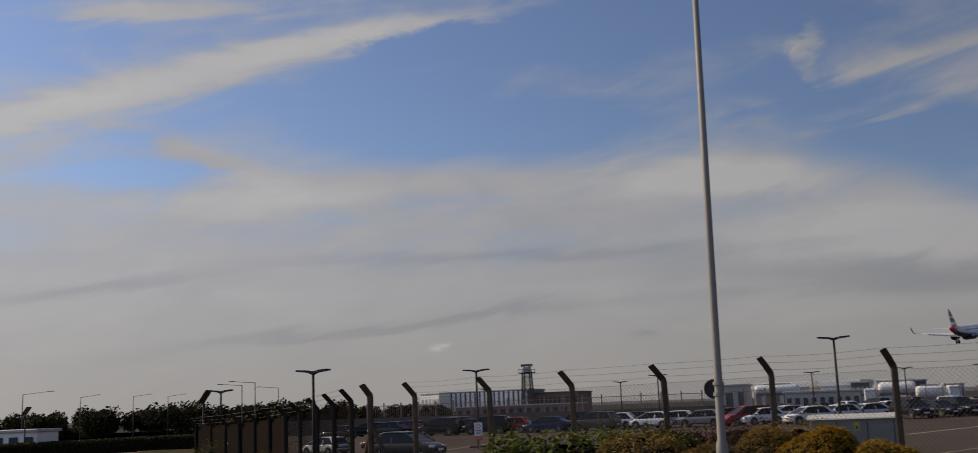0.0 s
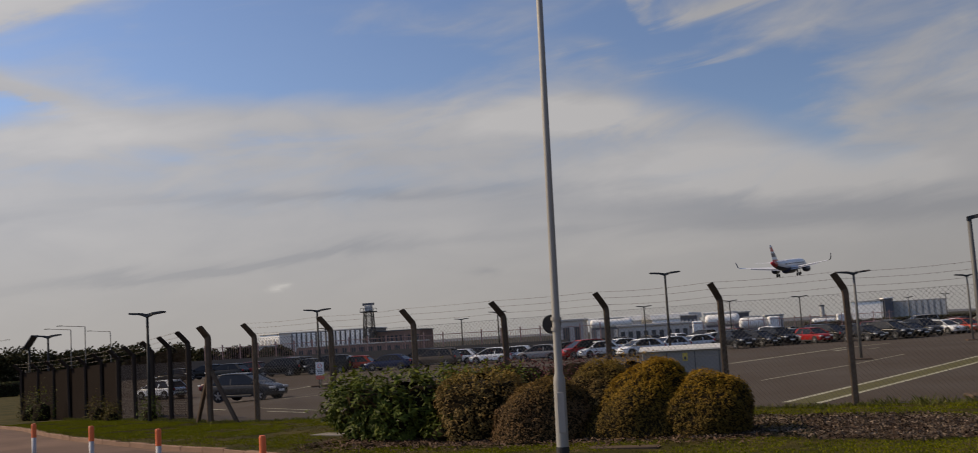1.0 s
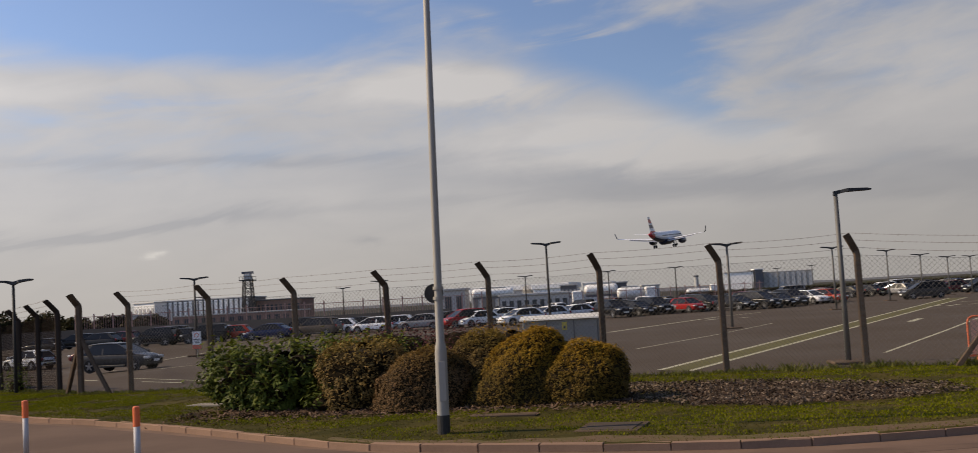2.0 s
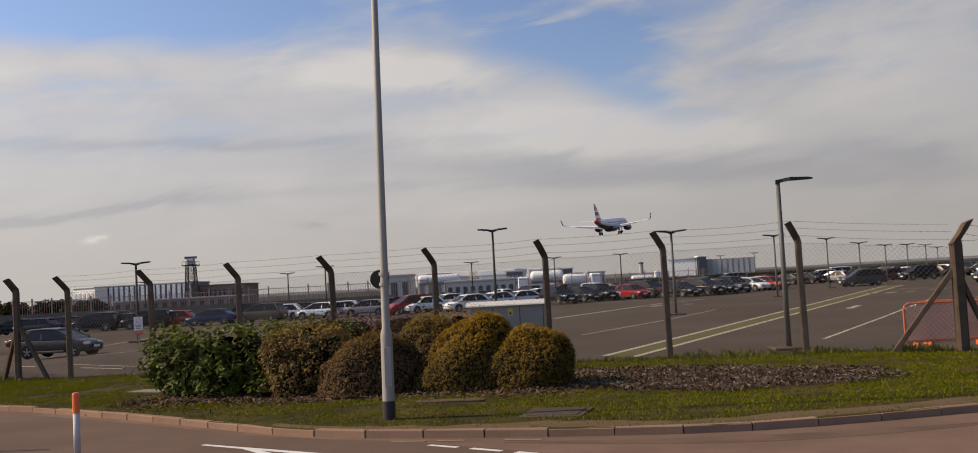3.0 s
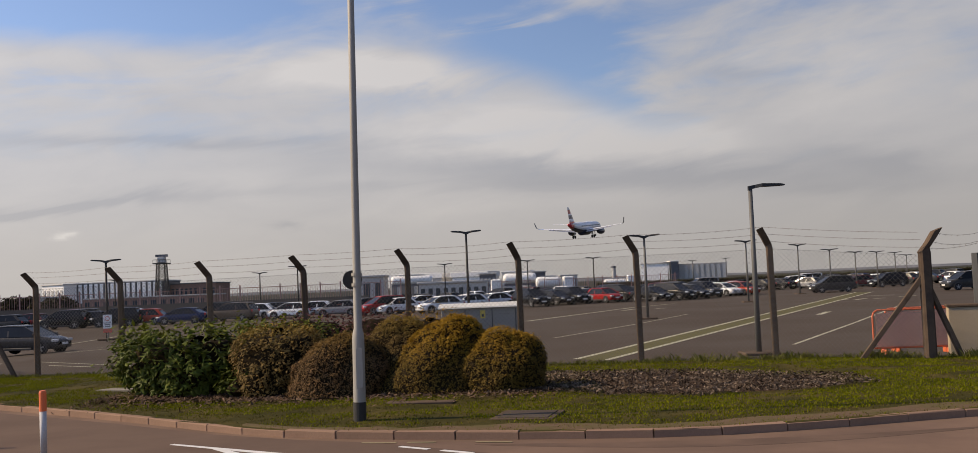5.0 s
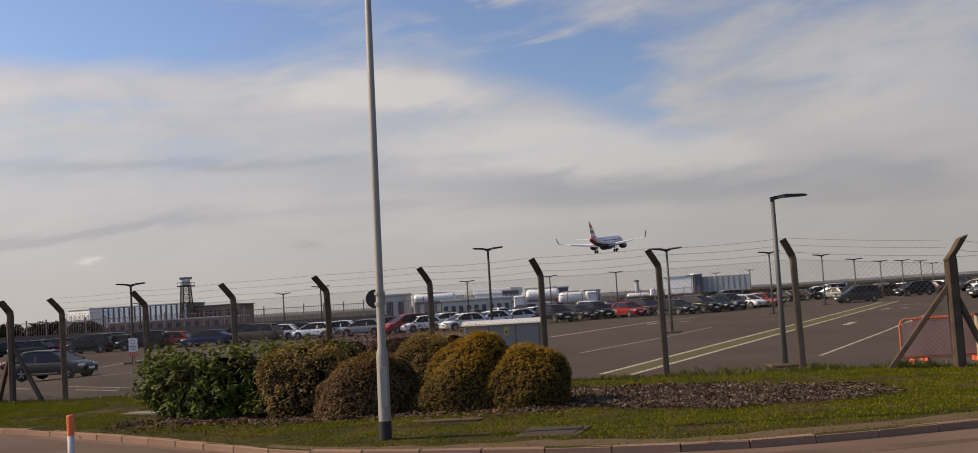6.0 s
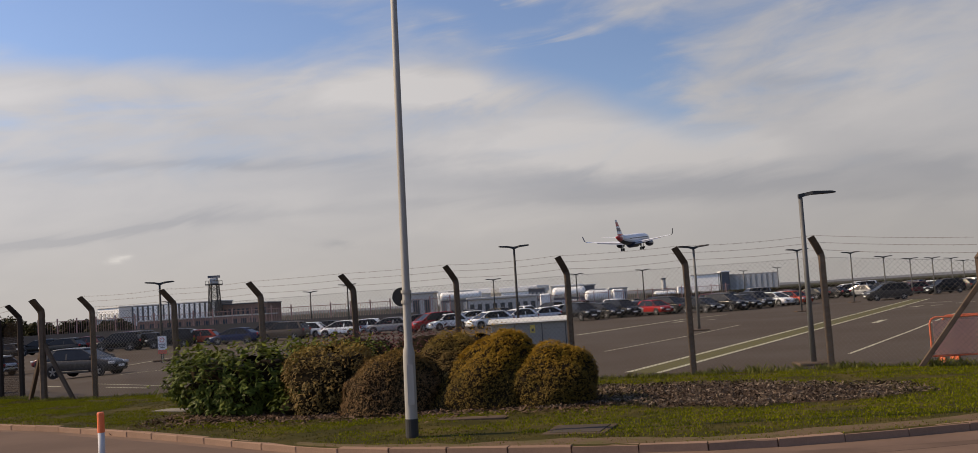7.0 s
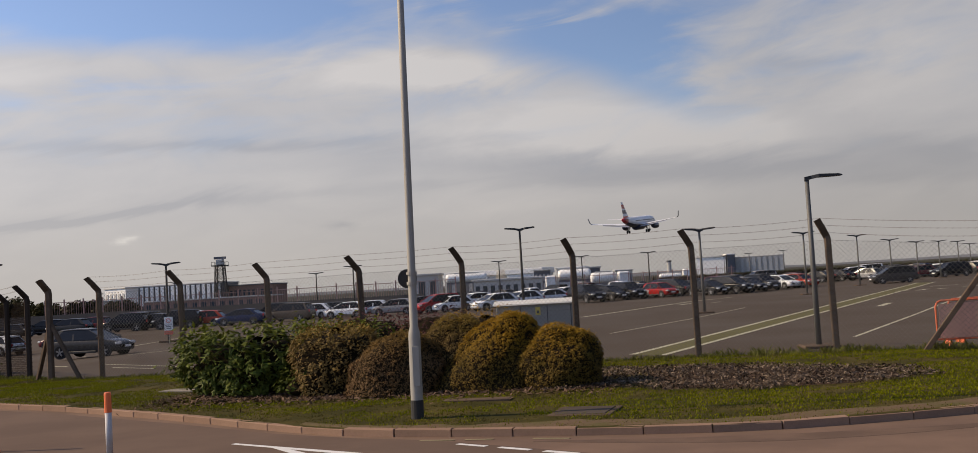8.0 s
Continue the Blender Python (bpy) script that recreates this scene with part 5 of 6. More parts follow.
# ---------------------------------------------------------------- cabinet, barriers, gate
def utility_cabinet():
    z = park_z(0)
    root = thing("utility_cabinet", Matrix.Translation((-0.53, 30.3, z)) @ Matrix.Rotation(radians(-3), 4, "Z"), "long grey utility cabinet with a pale lid behind the fence", "cabinet")
    bm = B()
    box(bm, (0, 0, 0.84), (2.15, 0.8, 1.68), bevel=0.02)
    part("body", bm, "cabinet", root)
    bm = B()
    loft(bm, [[Vector((x, y, zz)) for y, zz in ((-0.48, 1.685), (-0.46, 1.72), (0.0, 1.82), (0.46, 1.72), (0.48, 1.685))] for x in (-1.15, 1.15)])
    part("lid", bm, "cabinet_top", root)
    for x in (-0.4, 0.35, 1.0):
        bm = B()
        box(bm, (x, -0.405, 0.84), (0.02, 0.02, 1.6))
        part("door_seam", bm, "trim", root)
    bm = B()
    box(bm, (0.09, -0.408, 1.5), (0.14, 0.01, 0.22), bevel=0.003)
    part("warning_sign", bm, "sign_yellow", root, "small yellow warning sign")
    bm = B()
    box(bm, (0.09, -0.416, 1.47), (0.06, 0.008, 0.08))
    part("mark", bm, "sign_dark", root)


def pedestrian_barrier(x, y, rot, label):
    root = thing("pedestrian_barrier", Matrix.Translation((x, y, 0.0)) @ Matrix.Rotation(radians(rot), 4, "Z"), label, "barrier", "orange barriers")
    bm = B()
    pts = [(-1.0, 0.16), (-1.0, 0.95), (-0.96, 1.05), (-0.88, 1.09), (0.88, 1.09), (0.96, 1.05), (1.0, 0.95), (1.0, 0.16)]
    for a, b in zip(pts, pts[1:] + pts[:1]):
        rod(bm, (a[0], 0, a[1]), (b[0], 0, b[1]), 0.024, n=8)
    part("frame", bm, "barrier_orange", root)
    bm = B()
    box(bm, (0, 0, 0.6), (1.86, 0.02, 0.82), bevel=0.004)
    part("panel", bm, "dusty_panel", root, "dusty faded pink infill panel")
    for s in (-0.75, 0.75):
        bm = B()
        box(bm, (s, 0, 0.06), (0.06, 0.5, 0.12), bevel=0.01)
        part("foot", bm, "barrier_orange", root)


def gate():
    root = thing("gate", Matrix.Translation((11.35, 25.6, 0)) @ Matrix.Rotation(radians(55), 4, "Z"), "galvanised steel gate with bars beside the corner post", "gate")
    for x in (0.0, 2.4):
        bm = B()
        box(bm, (x, 0, 1.2), (0.14, 0.14, 2.4), bevel=0.01)
        part("stile", bm, "lamp_column", root)
    for z in (0.25, 1.25, 2.3):
        bm = B()
        box(bm, (1.2, 0, z), (2.3, 0.05, 0.07), bevel=0.008)
        part("rail", bm, "lamp_column", root)
    for k in range(12):
        bm = B()
        rod(bm, (0.2 + 0.18 * k, 0, 0.2), (0.2 + 0.18 * k, 0, 2.35), 0.014, n=6)
        part("bar", bm, "lamp_column", root)


utility_cabinet()
pedestrian_barrier(10.2, 26.6, -4, "orange tubular pedestrian barrier with a faded panel")
pedestrian_barrier(10.75, 27.4, 2, "orange tubular pedestrian barrier standing behind another")
bx = thing("concrete_block", Matrix.Translation((10.66, 24.9, 0.0)) @ Matrix.Rotation(radians(-18), 4, "Z"), "beige concrete meter housing beside the corner post", "meter housing")
bm = B()
box(bm, (0, 0, 0.58), (0.64, 0.6, 1.2), bevel=0.015)
part("housing", bm, "beige", bx)
bm = B()
box(bm, (0, 0, 1.2), (0.7, 0.66, 0.06), bevel=0.012)
part("cap", bm, "concrete", bx)
gate()
braced_post(11.55, 24.6, (0.2, 0.2, 0.4), 0.16, (), "weathered concrete gate post")
bm = B()
for f, sag in ((0.9, 0.16), (0.5, 0.2), (0.15, 0.1)):
    barbed(bm, Vector((9.52 + 0.27 * f, 24.0, 2.45 + 0.46 * f)), Vector((11.55 + 0.2 * f, 24.6, 2.72 + 0.4 * f)), sag)
tagged(finish("loose_barbed_wire", bm, "rusty_wire"), "slack rusty barbed wire strung to the gate post", "barbed wire")


# ---------------------------------------------------------------- trees
def tree(x, y, z, height, spread, leaf, count, seed, label, mt="tree_leaf", group=""):
    rng = random.Random(seed)
    root = thing("tree", Matrix.Translation((x, y, z)), label, "tree", group)
    bm = B()
    rod(bm, (0, 0, -0.2), (0.1, 0, height * 0.45), height * 0.028, height * 0.018, 8)
    tips = []
    for k in range(7):
        a = k * 0.9 + rng.random()
        r = spread * rng.uniform(0.35, 0.65)
        tip = Vector((math.cos(a) * r, math.sin(a) * r, height * rng.uniform(0.45, 0.72)))
        rod(bm, (0.08, 0, height * rng.uniform(0.25, 0.42)), tip, height * 0.014, height * 0.004, 6)
        tips.append(tip)
    part("trunk", bm, "trunk", root)
    clumps = [(t, spread * rng.uniform(0.3, 0.5)) for t in tips] + [(Vector((rng.gauss(0, 0.4) * spread, rng.gauss(0, 0.4) * spread, height * rng.uniform(0.16, 0.7))), spread * rng.uniform(0.28, 0.42)) for _ in range(9)]
    verts, faces = [], []
    for _ in range(count):
        c, r = clumps[rng.randrange(len(clumps))]
        d = Vector((rng.gauss(0, 1), rng.gauss(0, 1), rng.gauss(0, 0.8))).normalized() * r * rng.random() ** 0.4
        p = c + d
        p.z = max(p.z, height * 0.12)
        n = Vector((rng.gauss(0, 1), rng.gauss(0, 1), rng.gauss(0.5, 1))).normalized()
        t = n.orthogonal().normalized()
        b = n.cross(t)
        s = leaf * rng.uniform(0.6, 1.4)
        i = len(verts)
        verts.extend((tuple(p - t * s), tuple(p + b * s * 0.6), tuple(p + t * s), tuple(p - b * s * 0.6)))
        faces.append((i, i + 1, i + 2, i + 3))
    tagged(from_data("crown", verts, faces, mt, root), kind="stuff")


tree(16.2, 24.6, 0.05, 5.0, 3.1, 0.06, 20000, 50, "leafy tree overhanging the gate", "tree_leaf")
rng_t = random.Random(8)
for i, (x, h) in enumerate(((-168, 6.2), (-158, 5.6), (-149, 5.4), (-140, 6.0), (-132, 5.8), (-122, 6.9), (-113, 5.0), (-104, 5.4), (-96, 6.0), (-88, 4.6), (-82, 4.2), (-118, 6.2), (-144, 5.8), (-108, 5.6), (-92, 5.4), (-79, 4.7), (-74, 4.1))):
    tree(x + rng_t.uniform(-2, 2), 172 + rng_t.uniform(-6, 12), -1.1, h, h * 0.8, 0.3, 5200, 60 + i, "dark rounded tree in the far tree line", group="far tree line")


def long_hedge(a, b, width, height, label, seed):
    rng = random.Random(seed)
    a, b = Vector(a), Vector(b)
    d = b - a
    s = Vector((-d.y, d.x, 0)).normalized()
    root = thing("boundary_hedge", Matrix.Translation(a), label, "hedge")
    # core painted as dark as the shade inside the hedge
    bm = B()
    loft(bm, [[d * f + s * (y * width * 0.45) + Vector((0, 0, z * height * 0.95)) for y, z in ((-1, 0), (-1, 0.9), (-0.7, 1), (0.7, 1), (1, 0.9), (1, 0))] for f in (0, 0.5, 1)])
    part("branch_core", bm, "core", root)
    verts, faces = [], []
    for _ in range(9000):
        f, q = rng.random(), rng.random()
        y, z = (rng.choice((-1, 1)), rng.random()) if q < 0.65 else (rng.uniform(-1, 1), 1.0)
        p = d * f + s * (y * width * 0.5 * rng.uniform(0.9, 1.08)) + Vector((0, 0, z * height * rng.uniform(0.95, 1.06)))
        n = (s * (y if q < 0.65 else 0) + Vector((rng.gauss(0, 0.5), rng.gauss(0, 0.5), rng.gauss(0.5, 0.5)))).normalized()
        t = n.orthogonal().normalized()
        u = n.cross(t)
        k = 0.11 * rng.uniform(0.6, 1.4)
        i = len(verts)
        verts.extend((tuple(p - t * k), tuple(p + u * k * 0.6), tuple(p + t * k), tuple(p - u * k * 0.6)))
        faces.append((i, i + 1, i + 2, i + 3))
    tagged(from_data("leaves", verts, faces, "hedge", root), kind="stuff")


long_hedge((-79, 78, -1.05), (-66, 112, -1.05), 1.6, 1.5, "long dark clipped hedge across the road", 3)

# ---------------------------------------------------------------- further lamps
left_lamp = park_lamp("double", 4.75, True)
left_lamp.matrix_world = Matrix.Translation((-19.75, 36.2, -0.28)) @ Matrix.Diagonal((1, 1, 1, 1))
left_lamp.scale = (0.8, 0.8, 0.84)
for x, y, rz in ((-23.75, 65.0, 8), (-45.4, 127, 0), (-27.5, 124, 0), (-6.0, 122, 0), (3.4, 122, 0), (10.9, 122, 0), (-19.0, 101.9, 0)):
    copy_thing(left_lamp, Matrix.Translation((x, y, park_z(x))) @ Matrix.Rotation(radians(rz), 4, "Z")).scale = (1, 1, 1)
tall_lamp = park_lamp("double", 5.35, True)
tall_lamp.matrix_world = Matrix.Translation((-1.74, 62, park_z(-2)))
solar = park_lamp("panel", 4.2, True)
solar.matrix_world = Matrix.Translation((-40.7, 60.0, -0.95))
copy_thing(solar, Matrix.Translation((-77, 84, -1.0)))
copy_thing(left_lamp, Matrix.Translation((-39.4, 60.0, -0.95))).scale = (1, 1, 1)
arm_lamp = park_lamp("long", 7.6)
arm_lamp.matrix_world = Matrix.Translation((-129, 140, -1.1))
for x, y, rz in ((-126, 150, 0), (-123, 160, 0), (-123, 170, 0), (-82, 130, 180), (-88, 150, 180), (-75, 122, 180)):
    copy_thing(arm_lamp, Matrix.Translation((x, y, -1.1)) @ Matrix.Rotation(radians(rz), 4, "Z"))
arm_lamp.scale = (1.6, 1.2, 1.08)

sign = thing("notice_board", Matrix.Translation((-22.75, 62.3, park_z(-23))), "white and red notice board on a short post", "notice board")
bm = B()
rod(bm, (0, 0.04, 0), (0, 0.04, 1.6), 0.03, n=8)
part("post", bm, "galvanised", sign)
bm = B()
box(bm, (0, 0, 1.15), (0.52, 0.03, 0.8), bevel=0.004)
part("board", bm, "sign_white", sign)
bm = B()
box(bm, (0, -0.002, 0.64), (0.52, 0.03, 0.24), bevel=0.004)
part("red_strip", bm, "sign_red", sign)
bm = B()
rod(bm, (0, -0.03, 1.33), (0, -0.018, 1.33), 0.14, n=20)
part("round_symbol", bm, "sign_red", sign)
bm = B()
rod(bm, (0, -0.036, 1.33), (0, -0.024, 1.33), 0.1, n=20)
part("symbol_centre", bm, "sign_white", sign)
for k in range(3):
    bm = B()
    box(bm, (0, -0.02, 1.08 - 0.1 * k), (0.38 - 0.06 * k, 0.012, 0.04))
    part("text_bar", bm, "sign_dark", sign)


# ---------------------------------------------------------------- the far side of the airfield
def block(name, x0, x1, y, depth, z1, mt, label, windows=None, z0=-1.4, roof="far_grey", fins=None, rows=1, turn=0.0, roof_h=0.3):
    """A flat-roofed building: wall, roof slab and single windows or fins on its near face."""
    root = thing(name, Matrix.Translation(((x0 + x1) / 2, y, z0)) @ Matrix.Rotation(radians(turn), 4, "Z"), label, "building")
    w, h = x1 - x0, z1 - z0
    bm = B()
    box(bm, (0, depth / 2, h / 2), (w, depth, h))
    part("wall", bm, mt, root)
    bm = B()
    box(bm, (0, depth / 2, h + roof_h / 2), (w + 0.5, depth + 0.5, roof_h), bevel=0.05)
    part("roof", bm, roof, root)
    if windows:
        n, wm = windows
        for r in range(rows):
            for k in range(n):
                bm = B()
                box(bm, (-w / 2 + w * (k + 0.5) / n, -0.04, h * (0.30 + 0.62 * (r + 0.5) / rows)), (w / n * 0.55, 0.12, h * 0.45 / rows))
                part("window", bm, wm, root)
    if fins:
        n, fm = fins
        for k in range(n):
            bm = B()
            box(bm, (-w / 2 + w * (k + 0.5) / n, -0.25, h * 0.68), (w / n * 0.6, 0.4, h * 0.6))
            part("fin", bm, fm, root)
    return root


block("terminal_wing", -112.2, -103.9, 260, 14, 6.1, "far_white", "bright white clad end block of a terminal", (5, "far_grey"), turn=-32.0)
block("terminal", -103.6, -81.5, 261, 14, 6.2, "far_dark", "dark terminal with a row of pale fins", None, fins=(17, "far_white"))
block("brick_annex", -97, -66, 250, 9, 2.3, "far_brick", "low red brick annex", (14, "far_glass"))
block("terminal", -81.3, -70.0, 266, 14, 5.2, "far_brick", "low brick terminal with a dark roof", (10, "far_glass"), roof="far_dark")
block("service_building", -19.4, -16.2, 152, 6, 3.75, "far_grey", "grey service cabin behind parked cars", (2, "far_glass"))
block("service_building", -11.2, -1.5, 152, 8, 2.45, "far_grey", "low pale service building", (9, "far_glass"))
block("service_building", 40.0, 47.9, 300, 15, 5.7, "far_white", "pale grey wall of a hangar", None, roof="far_grey", turn=-16.0)
block("hangar", 50.4, 63.8, 300, 20, 5.15, "far_grey", "plain grey clad hangar with pale ribs", None, roof="far_grey", fins=(9, "far_grey"), turn=-9.0)
block("service_building", 48.1, 50.2, 298, 6, 6.1, "far_dark", "dark stair tower of a hangar", None, roof="far_white")
block("white_cabin", -82, -76.5, 85, 3, 1.5, "far_white", "low white cabin beside a hedge", (3, "far_glass"), z0=-1.2)
block("roadside_shed", -88, -84, 190, 8, 2.8, "far_white", "white shed among trees", (4, "far_grey"), turn=-32.0)

# radar tower
tw = thing("radar_tower", Matrix.Translation((-80.8, 258, -1.2)), "dark steel lattice radar tower with a platform", "tower")
legs = [(-1.5, -1.5), (1.5, -1.5), (1.5, 1.5), (-1.5, 1.5)]
for x, y in legs:
    bm = B()
    rod(bm, (x, y, 0), (x * 0.62, y * 0.62, 11.4), 0.16, n=6)
    part("leg", bm, "pole_dark", tw)
for k in range(6):
    z0, z1 = 11.4 * k / 6, 11.4 * (k + 1) / 6
    f0, f1 = 1 - 0.38 * k / 6, 1 - 0.38 * (k + 1) / 6
    bm = B()
    for (ax, ay), (cx, cy) in zip(legs, legs[1:] + legs[:1]):
        rod(bm, (ax * f0, ay * f0, z0), (cx * f1, cy * f1, z1), 0.08, n=4)
        rod(bm, (cx * f0, cy * f0, z0), (ax * f1, ay * f1, z1), 0.08, n=4)
        rod(bm, (ax * f1, ay * f1, z1), (cx * f1, cy * f1, z1), 0.08, n=4)
    part("bracing", bm, "pole_dark", tw)
bm = B()
box(bm, (0, 0, 11.5), (3.4, 3.4, 0.25))
part("platform", bm, "pole_dark", tw)
for s in (-1.6, 1.6):
    bm = B()
    for x in (-1.6, -0.8, 0, 0.8, 1.6):
        rod(bm, (x, s, 11.5), (x, s, 12.4), 0.05, n=4)
    rod(bm, (-1.6, s, 12.4), (1.6, s, 12.4), 0.06, n=4)
    part("railing", bm, "pole_dark", tw)
bm = B()
box(bm, (0, 0, 12.4), (1.7, 1.7, 1.4), bevel=0.1)
part("cabin", bm, "far_grey", tw)
bm = B()
loft(bm, [[Vector((x, 0.25 - 0.1 * x * x, 13.1)), Vector((x, 0.5 - 0.1 * x * x, 13.1)), Vector((x, 0.5 - 0.1 * x * x, 13.7)), Vector((x, 0.25 - 0.1 * x * x, 13.7))] for x in (-1.5, -0.75, 0, 0.75, 1.5)])
part("antenna", bm, "far_dark", tw)


def palisade(x0, x1, y, height, label):
    root = thing("palisade_fence", Matrix.Translation((x0, y, park_z(x0))), label, "fence")
    n = int((x1 - x0) / 2.4)
    for k in range(n + 1):
        bm = B()
        box(bm, (k * 2.4, 0, height / 2), (0.15, 0.12, height))
        part("post", bm, "rust_fence", root)
    for z in (0.4, height - 0.35):
        bm = B()
        box(bm, ((x1 - x0) / 2, 0, z), (x1 - x0, 0.06, 0.08))
        part("rail", bm, "rust_fence", root)
    bm = B()
    for k in range(int((x1 - x0) / 0.3)):
        box(bm, (k * 0.3, -0.04, height * 0.45), (0.042, 0.02, height * 0.9))
    tagged(part("pale", bm, "rust_fence", root), kind="stuff")


palisade(-62, -11.5, 128, 4.4, "tall rust-coloured palisade fence behind the parked cars")
palisade(-11.5, 30, 178, 3.0, "rust-coloured palisade fence along the airfield")
bm = B()
box(bm, (-45, 124, 0.45), (60, 0.2, 1.9))
tagged(finish("boundary_wall", bm, "wood"), "low dark timber boundary wall behind the cars", "wall")


def tank_trailer(x, y, length, radius, z, label, rot=0):
    root = thing("tank_trailer", Matrix.Translation((x, y, -0.15)) @ Matrix.Rotation(radians(rot), 4, "Z"), label, "trailer", "white tank trailers")
    bm = B()
    n = 16
    loft(bm, [[Vector((xx, r * math.cos(k * 2 * math.pi / n), z + r * math.sin(k * 2 * math.pi / n))) for k in range(n)] for xx, r in
              ((-length / 2, radius * 0.5), (-length / 2 + 0.25, radius * 0.92), (-length / 2 + 0.7, radius), (length / 2 - 0.7, radius), (length / 2 - 0.25, radius * 0.92), (length / 2, radius * 0.5))])
    part("tank", bm, "far_white", root, smooth=True)
    bm = B()
    box(bm, (0, 0, z - radius - 0.1), (length * 0.95, 1.2, 0.35))
    part("chassis", bm, "far_dark", root)
    for k in range(4):
        bm = B()
        rod(bm, (-length * 0.4 + k * 1.3, -1.2, 0.5), (-length * 0.4 + k * 1.3, 1.2, 0.5), 0.5, n=14)
        part("wheel", bm, "tyre", root)
    bm = B()
    box(bm, (0, 0, z + radius + 0.1), (length * 0.6, 0.5, 0.2))
    part("walkway", bm, "far_grey", root)
    bm = B()
    box(bm, (length / 2 + 1.3, 0, 1.75), (2.0, 2.3, 2.6), bevel=0.2)
    part("cab", bm, "far_white", root)


for x, y, l, r, z, rot in ((-16.5, 206, 8, 0.85, 3.6, 3), (4.0, 196, 6, 1.0, 3.0, 178), (9.0, 192, 4.6, 1.0, 2.1, 5), (31.5, 290, 6, 0.9, 1.3, 0)):
    tank_trailer(x, y, l, r, z, "white tank trailer parked across the airfield", rot)
block("cargo_shed", -21.6, -10.9, 212, 9, 3.7, "far_grey", "low grey cargo shed with a bright white roof", (6, "far_dark"), roof="far_white", turn=-14.0, roof_h=1.0)
block("cargo_shed", -8.9, -1.9, 206, 9, 3.6, "far_white", "white cargo shed with dark window bands", (5, "far_dark"), roof="far_white", turn=-14.0, roof_h=1.0)
block("loading_shelter", -3.4, -0.4, 200, 4, 3.9, "far_dark", "dark glazed loading shelter", (4, "far_grey"), roof="far_grey", rows=2)
block("container", 0.8, 6.2, 214, 5, 4.2, "far_white", "stack of white containers behind trailers", None, roof="far_white", turn=-12.0)
block("container", 6.6, 9.3, 210, 4, 3.95, "far_dark", "dark open loading shelter", None, roof="far_grey")
block("container", 13.5, 17, 230, 5, 3.1, "far_grey", "small grey cargo shed with dark doors", (3, "far_dark"))
stack_root = thing("chimney", Matrix.Translation((43.2, 400, -0.2)), "slim grey chimney on the far side of the airfield", "chimney")
bm = B()
rod(bm, (0, 0, 0), (0, 0, 6.7), 0.9, 0.75, 12)
part("stack", bm, "far_grey", stack_root)
bm = B()
rod(bm, (0, 0, 6.3), (0, 0, 6.9), 0.95, n=12)
part("rim", bm, "far_dark", stack_root)

# low wooded ridge on the skyline, air haze painted into its pale bluish colour
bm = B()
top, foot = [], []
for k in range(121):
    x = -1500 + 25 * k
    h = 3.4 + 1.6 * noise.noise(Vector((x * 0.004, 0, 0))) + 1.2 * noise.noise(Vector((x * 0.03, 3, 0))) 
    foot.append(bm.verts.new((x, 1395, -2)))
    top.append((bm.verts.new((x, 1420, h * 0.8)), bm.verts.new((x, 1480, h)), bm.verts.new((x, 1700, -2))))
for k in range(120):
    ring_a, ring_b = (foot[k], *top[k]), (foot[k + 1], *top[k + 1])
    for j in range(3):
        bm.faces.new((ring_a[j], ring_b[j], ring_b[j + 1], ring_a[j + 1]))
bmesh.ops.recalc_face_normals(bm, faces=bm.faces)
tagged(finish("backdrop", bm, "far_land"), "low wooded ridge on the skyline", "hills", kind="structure")


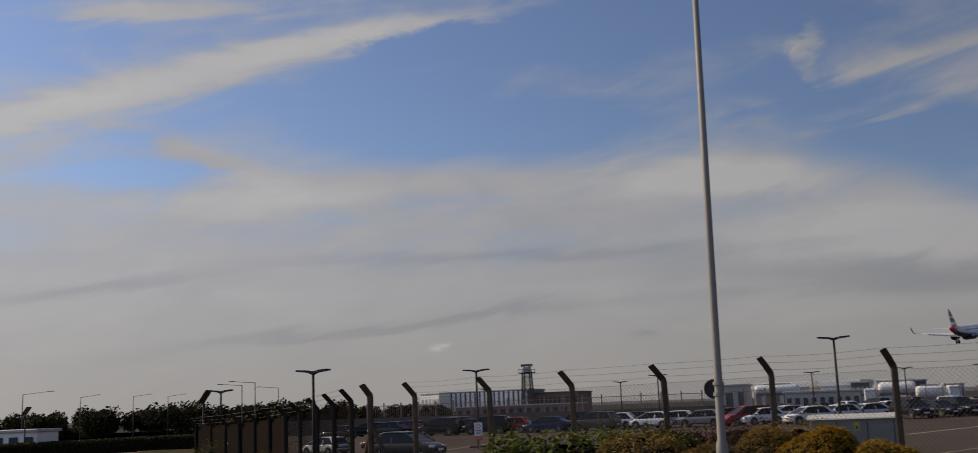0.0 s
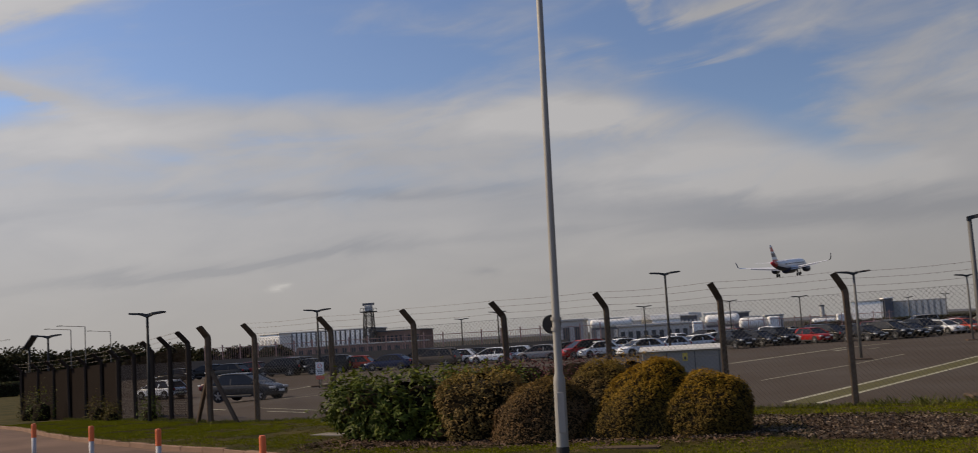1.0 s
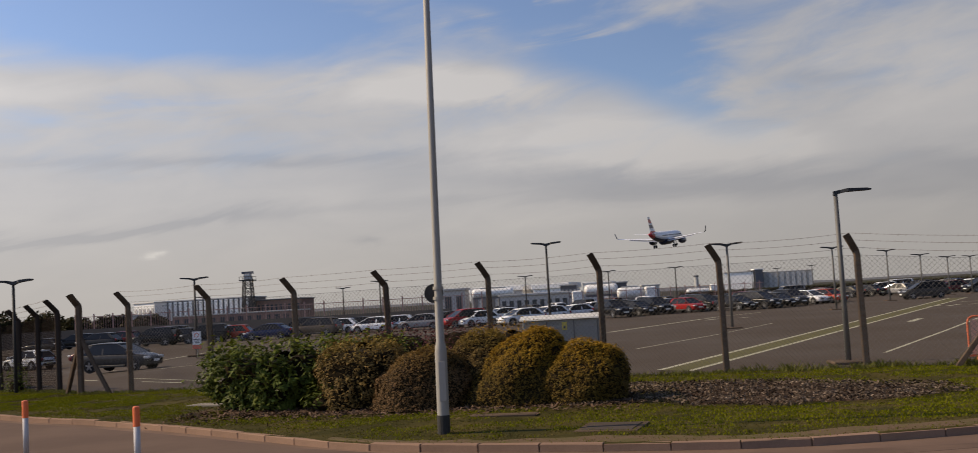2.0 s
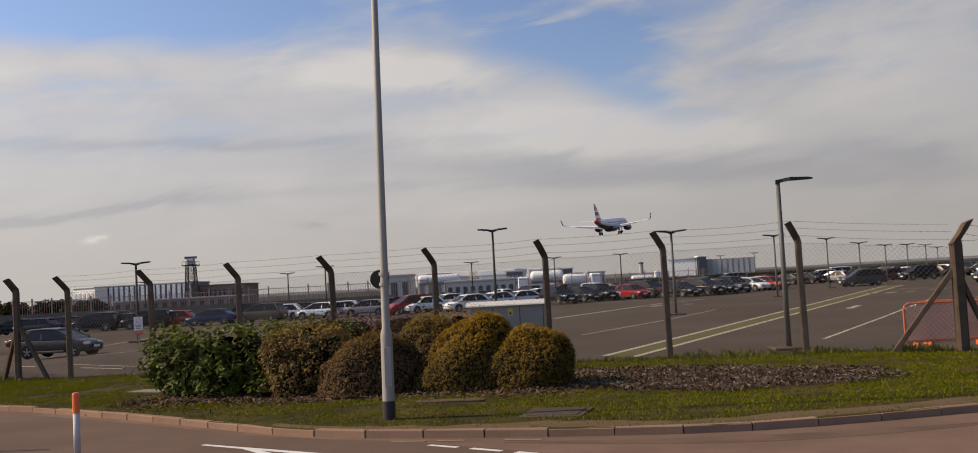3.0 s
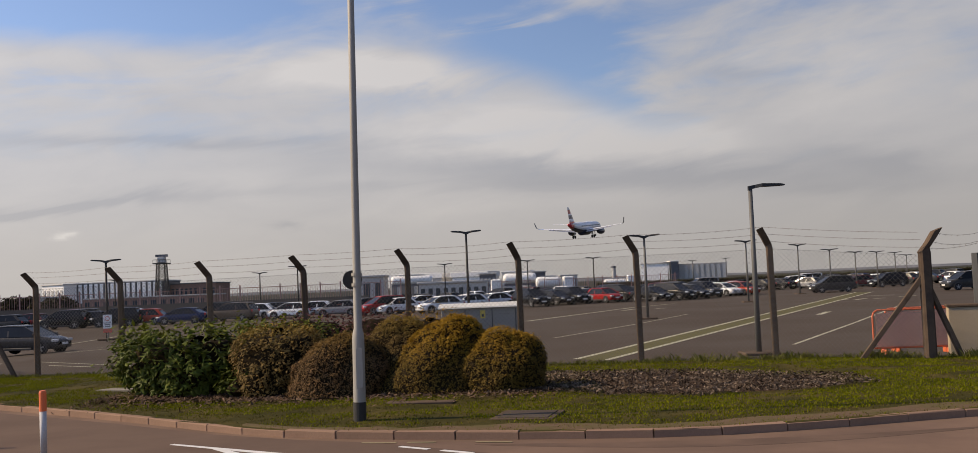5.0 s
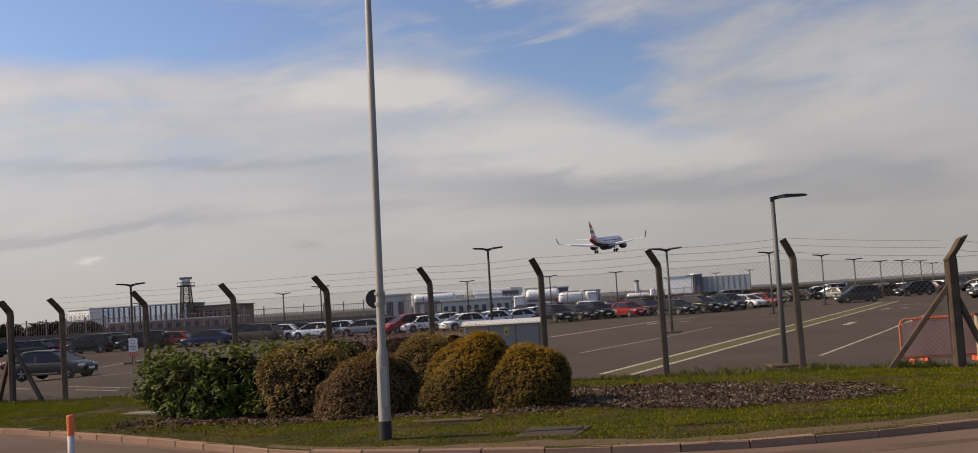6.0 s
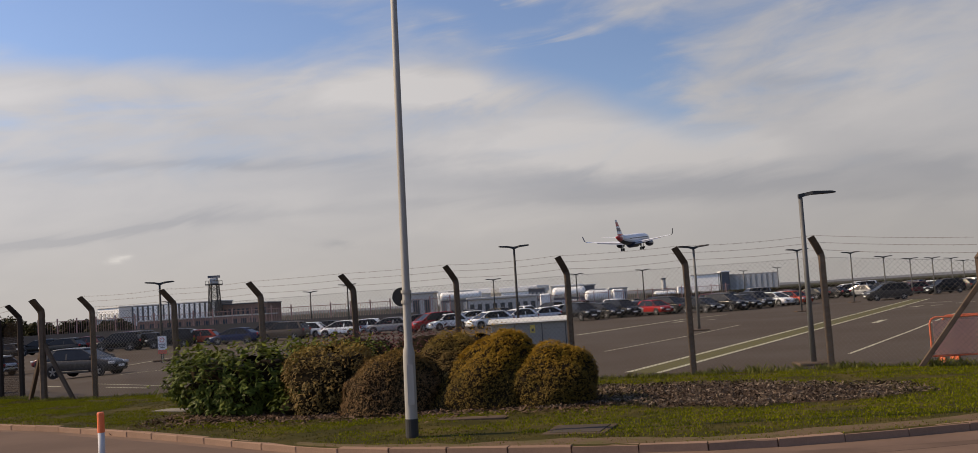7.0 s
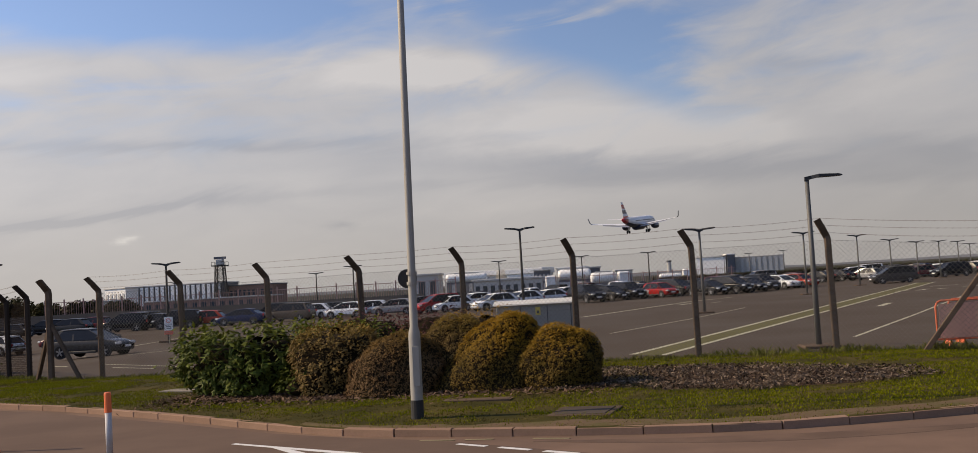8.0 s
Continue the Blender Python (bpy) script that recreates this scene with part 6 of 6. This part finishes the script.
# ---------------------------------------------------------------- aircraft
def airliner(m):
    """Twin-jet airliner along +y (nose), wings along x, gear down."""
    root = thing("airliner", m, "white and dark blue twin-jet airliner coming in to land", "aircraft")
    n = 20

    def tube(stations, a0=0.0, a1=2 * math.pi, closed=True):
        rings = []
        for y, r, zc in stations:
            rings.append([Vector((r * math.cos(a0 + (a1 - a0) * k / n), y, zc + r * 1.03 * math.sin(a0 + (a1 - a0) * k / n))) for k in range(n if closed else n + 1)])
        return rings

    body = [(-18.6, 0.25, 1.25), (-16.5, 0.75, 0.95), (-13, 1.35, 0.5), (-9, 1.8, 0.15), (-6, 1.97, 0), (12, 1.97, 0), (15, 1.8, -0.1), (17, 1.35, -0.28), (18.4, 0.7, -0.45), (18.9, 0.15, -0.52)]
    part("fuselage", loft(B(), tube(body)), "plane_white", root, smooth=True)
    belly = [(y, r + 0.02, z) for y, r, z in body[1:-1]]
    bm = B()
    rings = tube(belly, math.pi * 1.17, math.pi * 1.83, False)
    vs = [[bm.verts.new(p) for p in ring] for ring in rings]
    for a, b in zip(vs, vs[1:]):
        for k in range(n):
            bm.faces.new((a[k], a[k + 1], b[k + 1], b[k]))
    bmesh.ops.recalc_face_normals(bm, faces=bm.faces)
    part("belly", bm, "plane_blue", root, "dark blue underside", True)
    bm = B()
    loft(bm, tube([(-5.5, 0.8, -1.7), (-4, 1.6, -1.5), (4, 1.6, -1.5), (6, 0.8, -1.7)]))
    part("wing_root", bm, "plane_blue", root, smooth=True)

    def foil(points):
        """points: leading edge, trailing edge and thickness at each span station."""
        rings = []
        for (lx, ly, lz), (tx, ty, tz), th in points:
            l, t = Vector((lx, ly, lz)), Vector((tx, ty, tz))
            up = Vector((0, 0, th))
            rings.append([l, l.lerp(t, 0.25) + up, l.lerp(t, 0.7) + up * 0.7, t, l.lerp(t, 0.7) - up * 0.3, l.lerp(t, 0.25) - up * 0.5])
        return loft(B(), rings)

    for s in (-1, 1):
        wing = part("wing", foil([((s * 1.5, 4.3, -1.1), (s * 1.5, -3.2, -1.2), 0.45), ((s * 6.3, 1.4, -0.7), (s * 6.3, -3.2, -0.8), 0.3), ((s * 16.6, -4.4, 0.35), (s * 16.6, -6.0, 0.3), 0.12)]), "plane_white", root)
        part("flap", foil([((s * 2.0, -2.9, -1.35), (s * 2.0, -4.4, -1.9), 0.12), ((s * 6.3, -2.9, -0.95), (s * 6.3, -4.2, -1.4), 0.1), ((s * 12.5, -4.4, -0.15), (s * 12.5, -5.5, -0.5), 0.08)]), "plane_metal", wing)
        bm = B()
        loft(bm, [[Vector((s * x, y0, z)), Vector((s * (x + 0.08), (y0 + y1) / 2, z)), Vector((s * x, y1, z)), Vector((s * (x - 0.08), (y0 + y1) / 2, z))] for x, y0, y1, z in ((16.6, -4.4, -6.0, 0.33), (17.3, -5.0, -6.3, 0.75), (17.75, -5.9, -6.9, 2.7))])
        part("winglet", bm, "plane_blue", wing, "dark blue upswept winglet")
        bm = B()
        loft(bm, [[Vector((s * 5.75 + r * math.cos(k * math.pi / 8), y, -1.95 + r * math.sin(k * math.pi / 8))) for k in range(16)] for y, r in ((-1.0, 0.55), (-0.2, 0.85), (1.2, 1.15), (3.0, 1.22), (3.9, 1.15), (4.2, 1.0), (4.05, 0.85))])
        part("engine", bm, "plane_blue", wing, "dark blue engine nacelle", True)
        bm = B()
        box(bm, (s * 5.75, 1.2, -1.0), (0.25, 3.2, 0.7))
        part("pylon", bm, "plane_white", wing)
        part("tailplane", foil([((s * 0.6, -13.6, 1.25), (s * 0.6, -17.0, 1.25), 0.15), ((s * 6.2, -16.6, 1.75), (s * 6.2, -17.9, 1.75), 0.06)]), "plane_white", root)
        gear = B()
        rod(gear, (s * 3.6, -1.4, -1.2), (s * 3.8, -1.4, -3.6), 0.16, n=8)
        strut = part("main_gear", gear, "plane_metal", root)
        for k in (-0.42, 0.42):
            bm = B()
            rod(bm, (s * 3.8 + k - 0.2, -1.4, -3.7), (s * 3.8 + k + 0.2, -1.4, -3.7), 0.58, n=16)
            part("wheel", bm, "tyre", strut)
        bm = B()
        box(bm, (s * 3.4, -1.4, -2.2), (0.06, 1.3, 1.3))
        part("gear_door", bm, "plane_blue", strut)
    # fin: white with a blue and a red sweep
    def fin_part(z0, z1, mt, label, grow):
        def edge(z):
            f = (z - 1.6) / 6.1
            return (-10.6 - 5.8 * f, -16.8 - 1.6 * f)
        bm = B()
        rings = []
        for z in (z0, z1):
            a, b = edge(z)
            w = 0.22 - 0.13 * (z - 1.6) / 6.1 + grow
            rings.append([Vector((0, a, z)), Vector((w, a * 0.65 + b * 0.35, z)), Vector((0, b, z)), Vector((-w, a * 0.65 + b * 0.35, z))])
        loft(bm, rings)
        return part("fin", bm, mt, root, label)

    fin_part(1.4, 2.4, "plane_red", "red base of the tail fin", 0)
    fin_part(2.4, 3.4, "plane_white", "white band of the tail fin", 0)
    fin_part(3.4, 4.7, "plane_blue", "dark blue band of the tail fin", 0)
    fin_part(4.7, 5.3, "plane_white", "white band of the tail fin", 0)
    fin_part(5.3, 6.8, "plane_red", "red band of the tail fin", 0)
    fin_part(6.8, 7.7, "plane_white", "white tip of the tail fin", 0)
    bm = B()
    loft(bm, tube([(-18.62, 0.28, 1.25), (-16.5, 0.79, 0.95), (-14.6, 1.12, 0.71)]))
    part("tail_cone", bm, "plane_red", root, "red tail cone", True)
    gear = B()
    rod(gear, (0, 12.6, -1.6), (0, 12.8, -3.5), 0.12, n=8)
    strut = part("nose_gear", gear, "plane_metal", root)
    for k in (-0.25, 0.25):
        bm = B()
        rod(bm, (k - 0.12, 12.8, -3.6), (k + 0.12, 12.8, -3.6), 0.4, n=14)
        part("wheel", bm, "tyre", strut)
    for s in (-1, 1):
        for k in range(34):
            bm = B()
            box(bm, (s * 1.94, -8.6 + k * 0.66, 0.42), (0.06, 0.26, 0.36))
            part("window", bm, "far_glass", root)
    return root


airliner(Matrix.Translation((33.8, 410, 22.3)) @ Euler((radians(3.5), radians(-0.5), radians(-23))).to_matrix().to_4x4())


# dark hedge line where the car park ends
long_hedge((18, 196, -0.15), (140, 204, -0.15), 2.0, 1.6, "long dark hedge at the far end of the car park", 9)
